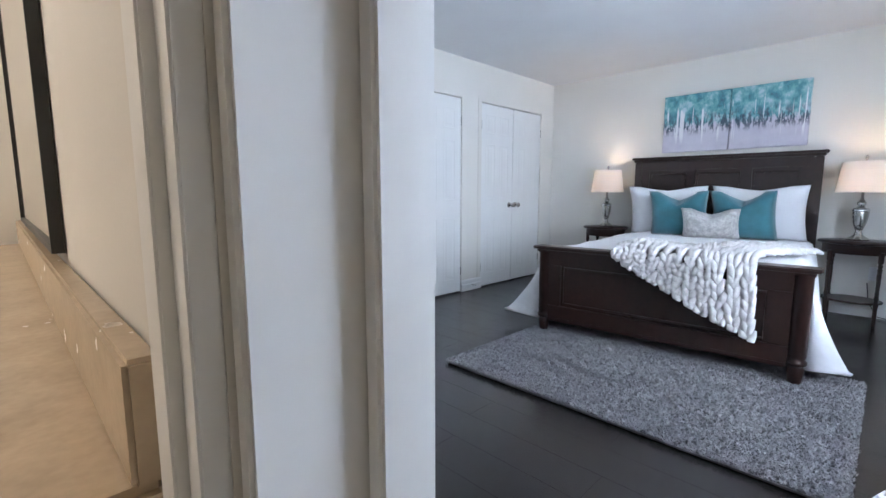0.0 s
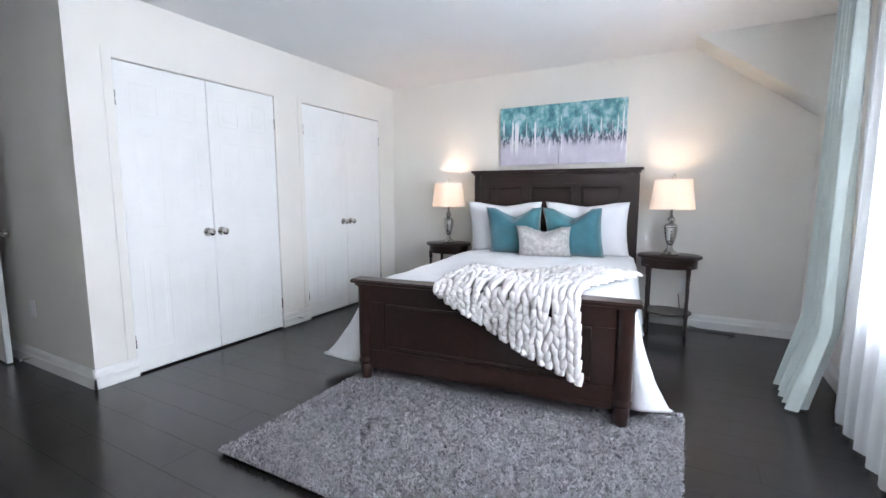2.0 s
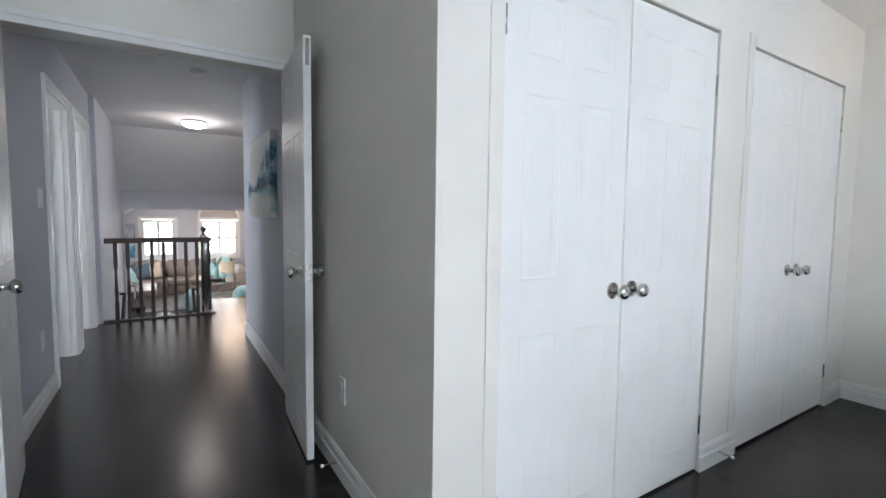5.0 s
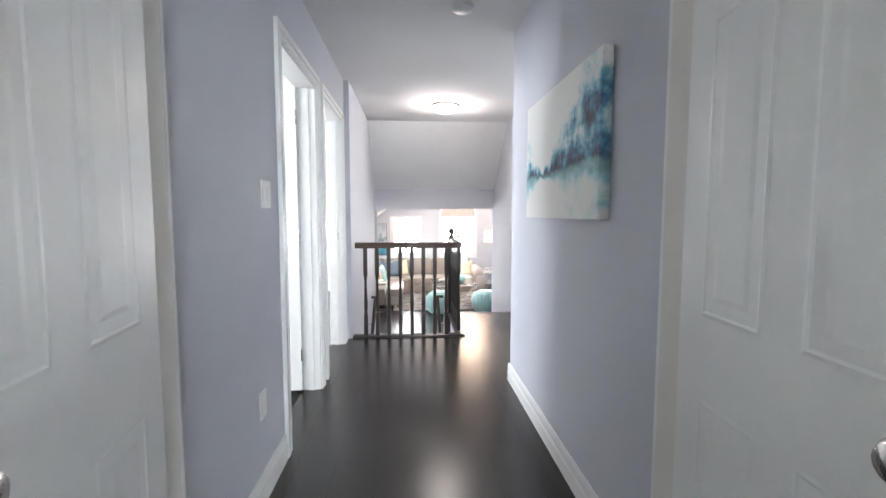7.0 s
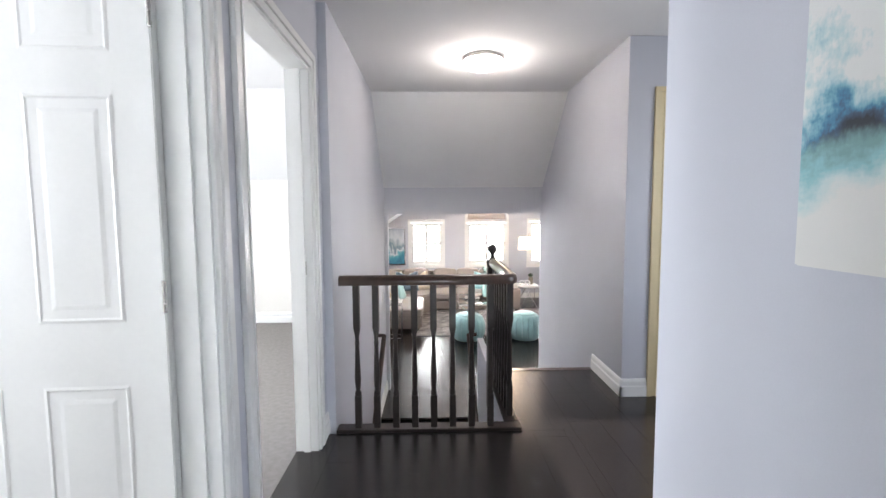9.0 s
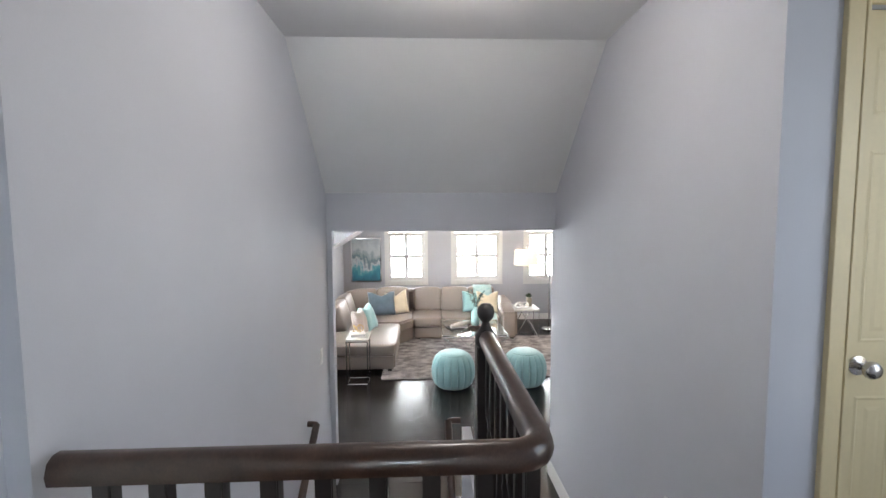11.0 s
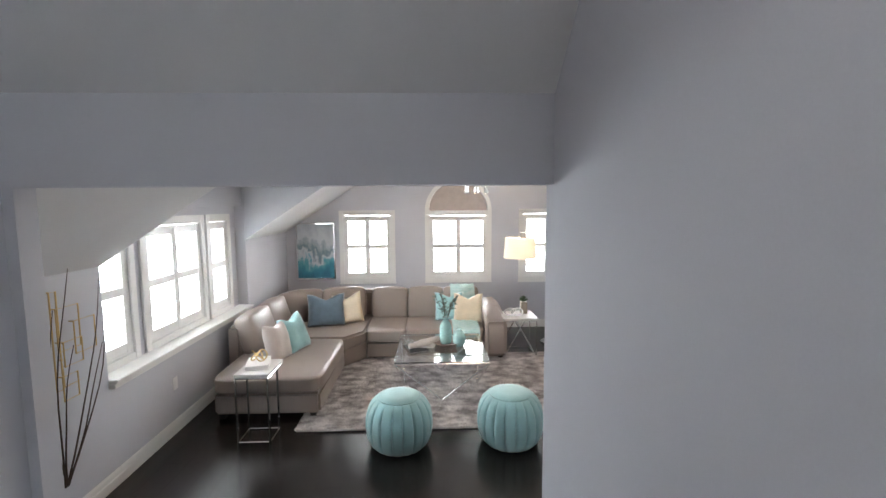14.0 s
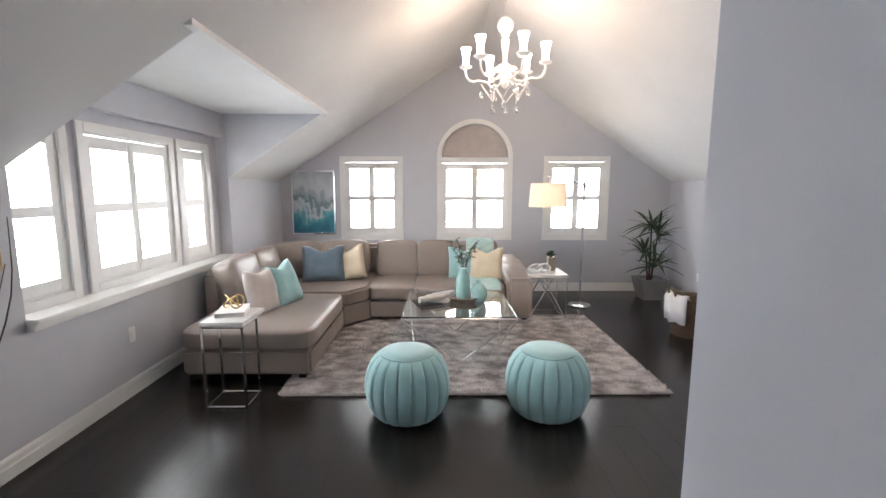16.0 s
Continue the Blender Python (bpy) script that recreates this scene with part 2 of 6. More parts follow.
def tube(points, radius, n=8, bm=None, closed=False):
    """A tube along points; radius may be a list."""
    bm = bm or bmesh.new()
    pts = [Vector(p) for p in points]
    rads = radius if isinstance(radius, (list, tuple)) else [radius] * len(pts)
    rings, up = [], None
    for i, p in enumerate(pts):
        a = pts[(i - 1) % len(pts)] if closed or i else p
        b = pts[(i + 1) % len(pts)] if closed or i < len(pts) - 1 else p
        d = (b - a).normalized()
        if up is None:
            up = Vector((0, 0, 1)) if abs(d.z) < 0.9 else Vector((1, 0, 0))
        s = d.cross(up).normalized()
        up = s.cross(d).normalized()
        rings.append([bm.verts.new(p + rads[i] * (math.cos(2 * math.pi * k / n) * s + math.sin(2 * math.pi * k / n) * up)) for k in range(n)])
    pairs = list(zip(rings, rings[1:])) + ([(rings[-1], rings[0])] if closed else [])
    for a, b in pairs:
        for k in range(n):
            bm.faces.new((a[k], a[(k + 1) % n], b[(k + 1) % n], b[k]))
    if not closed:
        bm.faces.new(rings[0])
        bm.faces.new(rings[-1][::-1])
    return bm


def wall(name, axis, face, back, a0, a1, z0, z1, mat, holes=(), label="", category="wall"):
    """A wall across an axis between face and back, from a0 to a1, with openings (a0, a1, z0, z1) through it."""
    cuts = sorted({a0, a1, *(h[0] for h in holes), *(h[1] for h in holes)})
    boxes = []
    for lo, hi in zip(cuts, cuts[1:]):
        spans, z = [], z0
        for h in sorted((h for h in holes if h[0] <= lo and h[1] >= hi), key=lambda h: h[2]):
            if h[2] > z:
                spans.append((z, h[2]))
            z = h[3]
        if z < z1:
            spans.append((z, z1))
        for s in spans:
            d0, d1 = min(face, back), max(face, back)
            boxes.append((d0, d1, lo, hi, *s) if axis == "x" else (lo, hi, d0, d1, *s))
    return setting(name, B(*boxes), mat, label, category)


def baseboard(axis, face, out, a0, a1, z=0.0, h=0.125):
    """A moulded skirting on a wall's face; out is +1 or -1, the way that it stands out."""
    p = [(0, 0), (0.016, 0), (0.016, h * 0.55), (0.011, h * 0.62), (0.011, h * 0.86), (0.005, h), (0, h)]
    pts = [(face + out * a, z + b) for a, b in p]
    return setting("baseboard", prism(pts, "y" if axis == "x" else "x", a0, a1), TRIM, "white painted moulded baseboard along the wall", "baseboard")


def casing(axis, face, out, a0, a1, z1, z0=0.0, w=0.075, mat=None, sill=False):
    """A moulded casing round an opening on a wall's face."""
    bm = bmesh.new()
    for d0, d1, i0, i1 in ((0, 0.016, 0.0, w * 0.16), (0, 0.012, w * 0.16, w * 0.55), (0, 0.020, w * 0.55, w)):
        lo, hi = sorted((face + out * d0, face + out * d1))
        for b in ((a0 - i1, a0 - i0, z0, z1 + i1), (a1 + i0, a1 + i1, z0, z1 + i1), (a0 - i0, a1 + i0, z1 + i0, z1 + i1)):
            s = B((lo, hi, *b) if axis == "x" else (*b[:2], lo, hi, *b[2:]), bevel=0.0015)
            me = bpy.data.meshes.new("tmp")
            s.to_mesh(me)
            s.free()
            bm.from_mesh(me)
            bpy.data.meshes.remove(me)
    return setting("door_trim", bm, mat or TRIM, "painted moulded door casing", "trim")


def join(*bms):
    bm = bmesh.new()
    for s in bms:
        me = bpy.data.meshes.new("tmp")
        s.to_mesh(me)
        s.free()
        bm.from_mesh(me)
        bpy.data.meshes.remove(me)
    return bm


def raised_panel(x0, x1, z0, z1, y, out):
    """A sunk frame with a raised field on a door's face at y; out: the way the face looks."""
    bm = bmesh.new()
    rings = []
    for i, d in ((0.0, 0.0), (0.008, 0.0015), (0.016, -0.0015), (0.030, -0.0015), (0.050, 0.001)):
        rings.append([bm.verts.new((x, y + out * (d + 0.0006), z)) for x, z in ((x0 + i, z0 + i), (x1 - i, z0 + i), (x1 - i, z1 - i), (x0 + i, z1 - i))])
    for a, b in zip(rings, rings[1:]):
        for k in range(4):
            bm.faces.new((a[k], a[(k + 1) % 4], b[(k + 1) % 4], b[k]))
    bm.faces.new(rings[-1])
    return bm


def door_leaf(parent, w, h, mat, m, t=0.035, name="door_leaf", sides=(-1, 1)):
    """A six-panel door from its hinge at x 0 to w, its faces at y -t/2 and t/2."""
    leaf = part(name, B((0, w, -t / 2, t / 2, 0, h), bevel=0.003), mat, parent, m=m)
    st = 0.105 * w / 0.76
    cw = (w - 3 * st) / 2
    rows = ((0.13, 0.80), (0.98, 1.60), (1.71, h - 0.11))
    for s in sides:
        for c in range(2):
            for z0, z1 in rows:
                x0 = st + c * (cw + st)
                part("panel", raised_panel(x0, x0 + cw, z0, z1, s * t / 2, s), mat, leaf)
    return leaf


def knob(parent, mat, m, name="door_knob"):
    """A round knob on a rose; its axis points along +y."""
    bm = lathe([(0.0, 0), (0.032, 0), (0.032, 0.006), (0.013, 0.010), (0.011, 0.030), (0.020, 0.036), (0.028, 0.046), (0.029, 0.056), (0.022, 0.066), (0.0, 0.069)], 20)
    bmesh.ops.rotate(bm, verts=bm.verts, matrix=Matrix.Rotation(-math.pi / 2, 3, "X"))
    return part(name, bm, mat, parent, "satin nickel knob", smooth=True, m=m)


def hinge(parent, x, y, z):
    return part("hinge", tube([(x, y, z - 0.045), (x, y, z + 0.045)], 0.006), NICKEL, parent, "nickel hinge", smooth=True)


# ---- structure: bedroom, hall, stair, living room ----
CH = 2.45          # ceiling
LF = -0.88         # living room floor
# floors
setting("floor", B((-2.2, 6.1, -0.6, 8.62, -0.25, -0.012), (2.47, 4.4, 8.62, 9.61, -0.25, -0.012), (-2.2, 1.36, 8.62, 11.5, -0.25, -0.012)), GAP, "dark laminate floor of the upper storey", "floor")
setting("floor_living", B((0.3, 6.5, 10.62, 17.5, LF - 0.2, LF - 0.012)), GAP, "dark laminate floor of the living room", "floor")
setting("floor_carpet", B((-1.75, 1.24, 7.50, 11.32, -0.012, 0.0)), CARPET, "grey carpet of the side room", "carpet")
# bedroom walls
wall("wall_bed", "x", 5.95, 6.10, -0.55, 4.4, 0, CH, CREAM, label="cream wall behind the bed")
WIN = (1.9, 4.15, 0.62, 2.08)
wall("wall_window", "y", -0.40, -0.55, 0.3, 6.1, 0, CH, CREAM, [WIN], "cream window wall of the bedroom")
wall("wall_closet", "y", 3.65, 3.75, 2.69, 5.95, 0, CH, CREAM, [(2.93, 4.17, 0, 2.05), (4.49, 5.66, 0, 2.05)], "white closet wall with two double door openings")
wall("wall_alcove_east", "x", 2.69, 2.82, 3.75, 5.28, 0, CH, CREAM, label="cream side wall of the closet")
wall("wall_alcove_west", "x", 1.36, 1.24, 3.65, 5.28, 0, CH, CREAM, label="cream wall beside the double door")
wall("wall_block_south", "y", 3.65, 3.77, 0.745, 1.24, 0, CH, CREAM, label="cream short wall")
wall("wall_bathroom", "x", 0.885, 0.745, -0.40, 3.65, 0, CH, CREAM, [(-0.11, 0.665, 0, 2.03)], "cream wall with the bathroom doorway")
wall("wall_hall_door", "y", 5.28, 5.40, 1.24, 2.82, 0, CH, CREAM, [(1.41, 2.645, 0, 2.035)], "wall with the double door to the hall")
wall("wall_closet_back", "y", 4.30, 4.40, 2.82, 5.95, 0, CH, CREAM, label="closet back wall")
# sloped ceiling of the bedroom, beside the dormer
setting("ceiling_slope_bedroom", prism([(0.485, CH), (-0.40, 1.80), (-0.40, CH)], "x", 5.58, 5.95), CREAM, "sloped cream ceiling beside the dormer", "ceiling")
setting("ceiling_bedroom", B((-2.2, 6.1, -0.55, 5.40, CH, CH + 0.12)), CEIL, "white bedroom ceiling", "ceiling")
# bathroom
wall("wall_bathroom_west", "x", -1.3, -1.42, -0.55, 4.0, 0, CH, CREAM)
wall("wall_bathroom_north", "y", 3.0, 3.12, -1.3, 0.745, 0, CH, CREAM)
wall("wall_bathroom_south", "y", -0.55, -0.67, -1.3, 0.3, 0, CH, CREAM)
# hall
wall("wall_hall_west", "x", 1.36, 1.24, 5.40, 8.60, 0, CH, GREY, [(6.53, 7.335, 0, 2.04), (7.575, 8.40, 0, 2.04)], "grey hall wall with two doorways")
wall("wall_hall_east", "x", 2.70, 2.82, 5.40, 7.40, 0, CH, GREY, label="grey hall wall with a canvas")
wall("wall_recess_south", "y", 7.40, 7.28, 2.82, 4.5, 0, CH, GREY)
wall("wall_recess_east", "x", 4.40, 4.52, 7.40, 9.32, 0, CH, GREY, [(7.5, 8.7, 0.8, 2.1)])
wall("wall_linen", "y", 9.05, 9.17, 3.45, 4.40, 0, CH, GREY, [(3.555, 4.00, 0, 2.045)], "grey wall with a narrow door")
setting("ceiling_hall", B((-2.2, 4.5, 5.40, 10.40, CH, CH + 0.12)), CEIL, "white hall ceiling", "ceiling")
# stairwell
setting("wall_stair_west", B((1.29, 1.41, 8.60, 11.38, -2.6, CH + 0.1)), GREY, "grey stairwell wall", "wall")
setting("wall_stair_east", B((3.305, 3.45, 9.05, 11.38, LF - 0.2, CH + 0.1)), GREY, "grey stairwell wall", "wall")
setting("ceiling_stair_slope", prism([(10.40, CH), (11.38, 1.596), (11.38, 2.0), (10.62, CH + 0.12), (10.40, CH + 0.12)], "x", 1.29, 3.43), CEIL, "white sloped ceiling over the stair", "ceiling")
wall("wall_living_south", "y", 11.47, 11.38, 0.46, 6.3, LF, 3.0, GREY, [(1.45, 3.305, LF, 1.285)], "grey wall with the opening to the stair")
setting("wall_under_landing", B((1.29, 3.43, 8.50, 8.62, -2.6, -0.25)), GREY, "grey wall under the landing", "wall")
# side room behind the hall doors
wall("wall_side_room_north", "y", 11.32, 11.44, -1.75, 1.29, 0, 2.0, CREAM, label="cream wall of the side room")
wall("wall_side_room_west", "x", -1.75, -1.87, 5.4, 11.44, 0, CH, CREAM)
wall("wall_side_room_south", "y", 5.5, 5.4, -1.75, 1.24, 0, CH, CREAM)
wall("wall_side_room_divide", "y", 7.50, 7.42, -1.75, 1.24, 0, CH, CREAM)
wall("wall_side_room_east", "x", 1.24, 1.29, 8.68, 11.44, 0, CH, CREAM)
setting("ceiling_slope_side_room", prism([(11.44, 1.60), (10.3, CH), (10.3, CH + 0.1), (11.44, 1.75)], "x", -1.87, 1.29), CEIL, "white sloped ceiling of the side room", "ceiling")
# living room
LX, RX, NY, EZ, AX, AZ = 0.48, 6.28, 17.28, 0.79, 3.37, 2.68
setting("wall_living_west", B((LX - 0.3, LX, 11.38, 13.065, LF, EZ), (LX - 0.3, LX, 13.065, 15.64, LF, -0.131), (LX - 0.3, LX, 15.64, NY, LF, EZ)), GREY, "grey knee wall under the dormer", "wall")
setting("wall_living_east", B((RX, RX + 0.12, 11.38, NY, LF, EZ)), GREY, "grey knee wall", "wall")
W1, W2, W3 = (1.43, 2.22, -0.005, 1.07), (2.86, 3.84, 0.0, 1.06), (4.44, 5.285, -0.005, 1.08)


def gable_wall():
    """The end wall, cut by two windows and one arched window."""
    bm = bmesh.new()
    y0, y1 = NY, NY + 0.16

    def top(x):
        return EZ + (AZ - EZ) * (x - LX) / (AX - LX) if x < AX else EZ + (AZ - EZ) * (RX - x) / (RX - AX)
    xs = [LX, W1[0], W1[1], W2[0], W2[1], W3[0], W3[1], RX]
    for a, b in zip(xs, xs[1:]):
        hole = next((w for w in (W1, W2, W3) if w[0] == a), None)
        mid = [(AX, top(AX))] if a < AX < b else []
        if hole is W2:
            cx, r, zc = (a + b) / 2, (b - a) / 2, W2[3] + 0.06
            prism([(a, LF), (b, LF), (b, W2[2]), (a, W2[2])], "y", y0, y1, bm)
            n = 24
            arc = [(cx - r * math.cos(math.pi * i / n), zc + r * math.sin(math.pi * i / n)) for i in range(n + 1)]
            for p, q in zip(arc, arc[1:]):
                prism([p, q, (q[0], top(q[0])), (p[0], top(p[0]))], "y", y0, y1, bm)
        elif hole:
            prism([(a, LF), (b, LF), (b, hole[2]), (a, hole[2])], "y", y0, y1, bm)
            prism([(a, hole[3]), (b, hole[3]), (b, top(b)), *mid, (a, top(a))], "y", y0, y1, bm)
        else:
            prism([(a, LF), (b, LF), (b, top(b)), *mid, (a, top(a))], "y", y0, y1, bm)
    return setting("wall_living_north", bm, GREY, "grey gable wall with three shuttered windows", "wall")


gable_wall()
SL = (AZ - EZ) / (AX - LX)
DZ = 1.477
DX = LX + (DZ - EZ) / SL
bm = prism([(LX, EZ), (AX, AZ), (AX, AZ + 0.15), (LX, EZ + 0.15)], "y", 11.43, 13.065)
prism([(LX, EZ), (AX, AZ), (AX, AZ + 0.15), (LX, EZ + 0.15)], "y", 15.64, NY + 0.1, bm)
prism([(DX, DZ), (AX, AZ), (AX, AZ + 0.15), (DX, DZ + 0.15)], "y", 13.065, 15.64, bm)
prism([(AX, AZ), (RX, EZ), (RX, EZ + 0.15), (AX, AZ + 0.15)], "y", 11.43, NY + 0.1, bm)
setting("ceiling_living", bm, CEIL, "white vaulted ceiling", "ceiling")
# dormer
setting("ceiling_dormer", B((0.0, DX + 0.05, 12.96, 15.74, DZ, DZ + 0.10)), CEIL, "white dormer ceiling", "ceiling")
for a0, a1 in ((12.96, 13.071), (15.634, 15.74)):
    setting("wall_dormer_cheek", B((0.0, LX - 0.004, a0, a1, -0.3, DZ)), GREY, "grey dormer cheek", "wall")
    setting("wall_dormer_cheek", prism([(LX, EZ + 0.006), (DX - 0.01, DZ), (LX, DZ)], "y", a0, a1), GREY, "grey dormer cheek", "wall")
DW = ((13.10, 13.555, 0.0, 1.06), (13.77, 14.75, 0.0, 1.06), (14.93, 15.39, 0.0, 1.06))
wall("wall_dormer", "x", 0.35, 0.20, 13.065, 15.64, -0.3, DZ, GREY, DW, "grey dormer wall with three shuttered windows")
setting("soffit_dormer", B((0.35, 0.45, 13.065, 15.64, 1.22, DZ)), GREY, "grey boxed soffit over the dormer windows", "trim")
setting("dormer_sill", join(B((0.35, 0.545, 13.065, 15.65, -0.092, -0.062), bevel=0.006), B((0.35, 0.525, 13.065, 15.64, -0.13, -0.092), bevel=0.004)), TRIM, "white painted deep window sill", "sill")
# stair: five risers down to the living room
for i in range(4):
    z = -(i + 1) * (-LF / 5)
    y = 9.61 + i * 0.27
    setting("stair_step", join(B((2.51, 3.30, y - 0.03, y + 0.27, z - 0.03, z), bevel=0.006), B((2.51, 3.30, y, y + 0.02, z, z - LF / 5 - 0.03)), B((2.51, 3.30, y + 0.022, y + 0.27, LF - 0.2, z - 0.03))), FLOOR, "dark wooden stair step", "stairs")
setting("stair_step", B((2.47, 3.30, 9.57, 9.645, -0.04, 0.001), bevel=0.008), RAILWOOD, "dark wooden stair nosing", "stairs")
for i in range(6):
    z, y = LF - (i + 1) * 0.18, 10.62 - i * 0.25
    setting("stair_step", B((1.41, 2.45, y - 0.27, y, z - 0.04, z), (1.41, 2.45, y - 0.02, y, z, z + 0.16)), FLOOR, "dark wooden step of the lower flight", "stairs")
setting("stair_wall", B((2.45, 2.51, 8.62, 10.62, -2.6, -0.02)), GREY, "grey wall between the flights", "wall")
# skirting
baseboard("x", 5.95, -1, -0.40, 3.65)
baseboard("y", -0.40, 1, 0.90, 5.95)
baseboard("y", 3.65, -1, 2.674, 2.935)
baseboard("y", 3.65, -1, 4.165, 4.495)
baseboard("y", 3.65, -1, 5.655, 5.95)
baseboard("x", 2.69, -1, 3.634, 5.28)
baseboard("x", 1.36, 1, 3.634, 5.28)
baseboard("y", 3.65, -1, 0.885, 1.376)
baseboard("x", 0.885, 1, 0.73, 3.65)
baseboard("x", 1.36, 1, 5.40, 6.45)
baseboard("x", 1.36, 1, 8.48, 8.60)
baseboard("x", 2.70, -1, 5.40, 7.416)
baseboard("y", 7.40, 1, 2.684, 4.40)
baseboard("x", 3.305, -1, 9.034, 9.61)
baseboard("y", 9.05, -1, 3.289, 3.48)
baseboard("y", 9.05, -1, 4.075, 4.40)
baseboard("y", 11.32, -1, -1.75, 1.24)
baseboard("x", -1.75, 1, 7.6, 11.32)
baseboard("x", LX, 1, 11.47, NY, LF)
baseboard("x", RX, -1, 11.47, NY, LF)
baseboard("y", NY, -1, LX, RX, LF)
baseboard("y", 11.47, 1, LX, 1.45, LF)
baseboard("x", 1.41, 1, 10.62, 11.38, LF)
baseboard("x", 3.305, -1, 10.69, 11.486, LF)
# casings
casing("y", 5.28, -1, 1.41, 2.645, 2.035, w=0.06)
casing("y", 5.40, 1, 1.41, 2.645, 2.035, w=0.05)
casing("x", 1.36, 1, 6.53, 7.335, 2.04)
casing("x", 1.36, 1, 7.575, 8.40, 2.04)
casing("y", 9.05, -1, 3.555, 4.00, 2.045, mat=YELLOW)
for x0, x1 in ((2.93, 4.17), (4.49, 5.66)):
    setting("door_trim", join(B((x0 - 0.055, x0, 3.645, 3.65, 0, 2.105), bevel=0.0015), B((x1, x1 + 0.055, 3.645, 3.65, 0, 2.105), bevel=0.0015), B((x0, x1, 3.645, 3.65, 2.05, 2.105), bevel=0.0015)), CREAM, "flat closet door frame painted like the wall", "trim")
casing("x", 0.881, 1, -0.11, 0.668, 2.03, w=0.06)
casing("x", 0.745, -1, -0.11, 0.665, 2.03, w=0.07)
setting("door_jamb", join(B((0.748, 0.884, 0.648, 0.664, 0, 2.03), bevel=0.003), B((0.82, 0.855, 0.632, 0.648, 0, 2.03), bevel=0.003)), TRIM, "white door jamb with a stop", "door jamb")
for y0, y1 in ((6.53, 7.335), (7.575, 8.40)):
    setting("door_jamb", B((1.24, 1.362, y0, y0 + 0.014, 0, 2.04), (1.24, 1.362, y1 - 0.014, y1, 0, 2.04), (1.24, 1.362, y0 + 0.014, y1 - 0.014, 2.026, 2.04),
                           (1.285, 1.32, y1 - 0.026, y1 - 0.014, 0, 2.026)), TRIM, "white door jamb", "door jamb")

# ---- windows, doors and fittings of the structure ----
for name, boxes in (("backdrop_south", (-1.0, 7.0, -3.0, -2.95, -1, 5)), ("backdrop_north", (-1.0, 8.0, 19.6, 19.65, -2, 4)), ("backdrop_west", (-2.6, -2.55, 11.6, 17.0, -2, 4))):
    setting(name, B(boxes), OVERCAST, "white overcast daylight", "backdrop")


def shutter_window(name, w, h, m, panels=2):
    """A plantation-shutter window: casing, sill, panels with stiles, rails and tilted slats; face at y 0, the room towards -y."""
    root = tagged(thing(name, m, "white plantation shutter window, slats open to bright daylight", "window"), kind="structure")
    c = 0.07
    part("window_frame", join(B((-c, 0, -0.022, 0, -c, h + c), bevel=0.004), B((w, w + c, -0.022, 0, -c, h + c), bevel=0.004), B((0, w, -0.022, 0, h, h + c), bevel=0.004),
                              B((0, w, -0.022, 0, -c, 0), bevel=0.004), B((0, 0.015, 0, 0.13, 0, h), (w - 0.015, w, 0, 0.13, 0, h), (0.015, w - 0.015, 0, 0.13, 0, 0.015), (0.015, w - 0.015, 0, 0.13, h - 0.015, h))), TRIM, root)
    part("window_sill", B((-c - 0.01, w + c + 0.01, -0.032, 0, -c - 0.02, -c), bevel=0.004), TRIM, root)
    pw = (w - 0.03) / panels
    for i in range(panels):
        x0, x1 = 0.015 + i * pw, 0.015 + (i + 1) * pw - 0.0004
        sl0, sl1 = (0.057 if i == 0 else 0.040), (0.057 if i == panels - 1 else 0.040)
        pan = part("shutter_panel", join(B((x0, x0 + sl0, 0.0, 0.026, 0.017, h - 0.022), bevel=0.003), B((x1 - sl1, x1, 0.0, 0.026, 0.017, h - 0.022), bevel=0.003),
                                         B((x0 + sl0, x1 - sl1, 0.002, 0.024, 0.017, 0.095)), B((x0 + sl0, x1 - sl1, 0.002, 0.024, h - 0.105, h - 0.022)), B((x0 + sl0, x1 - sl1, 0.002, 0.024, h * 0.5 - 0.033, h * 0.5 + 0.033))), TRIM, root)
        if i:
            part("astragal", B((x0 - 0.010, x0 + 0.010, -0.006, 0.0, 0.017, h - 0.022), bevel=0.002), TRIM, pan)
        zs = [0.095 + 0.056 * k for k in range(1, int((h - 0.2) / 0.056) + 1)]
        for z in zs:
            if abs(z - h / 2) > 0.06 and z < h - 0.12:
                sl = B((x0 + sl0, x1 - sl1, -0.022, 0.022, -0.0022, 0.0022))
                bmesh.ops.rotate(sl, verts=sl.verts, matrix=Matrix.Rotation(radians(6), 3, "X"))
                bmesh.ops.translate(sl, verts=sl.verts, vec=(0, 0.013, z))
                part("slat", sl, TRIM, pan)
    pane = part("pane", B((0.015, w - 0.015, 0.105, 0.109, 0.015, h - 0.015)), GLASS, root, "clear window glass")
    pane.visible_shadow = False
    return root


for x0, x1, z0, z1 in (W1, W2, W3):
    shutter_window("window_north", x1 - x0, z1 - z0, pose(x0, NY, z0))
for y0, y1, z0, z1 in DW:
    shutter_window("window_dormer", y1 - y0, z1 - z0, pose(0.35, y0, z0, 0, 0, 90), 2 if y1 - y0 > 0.6 else 1)
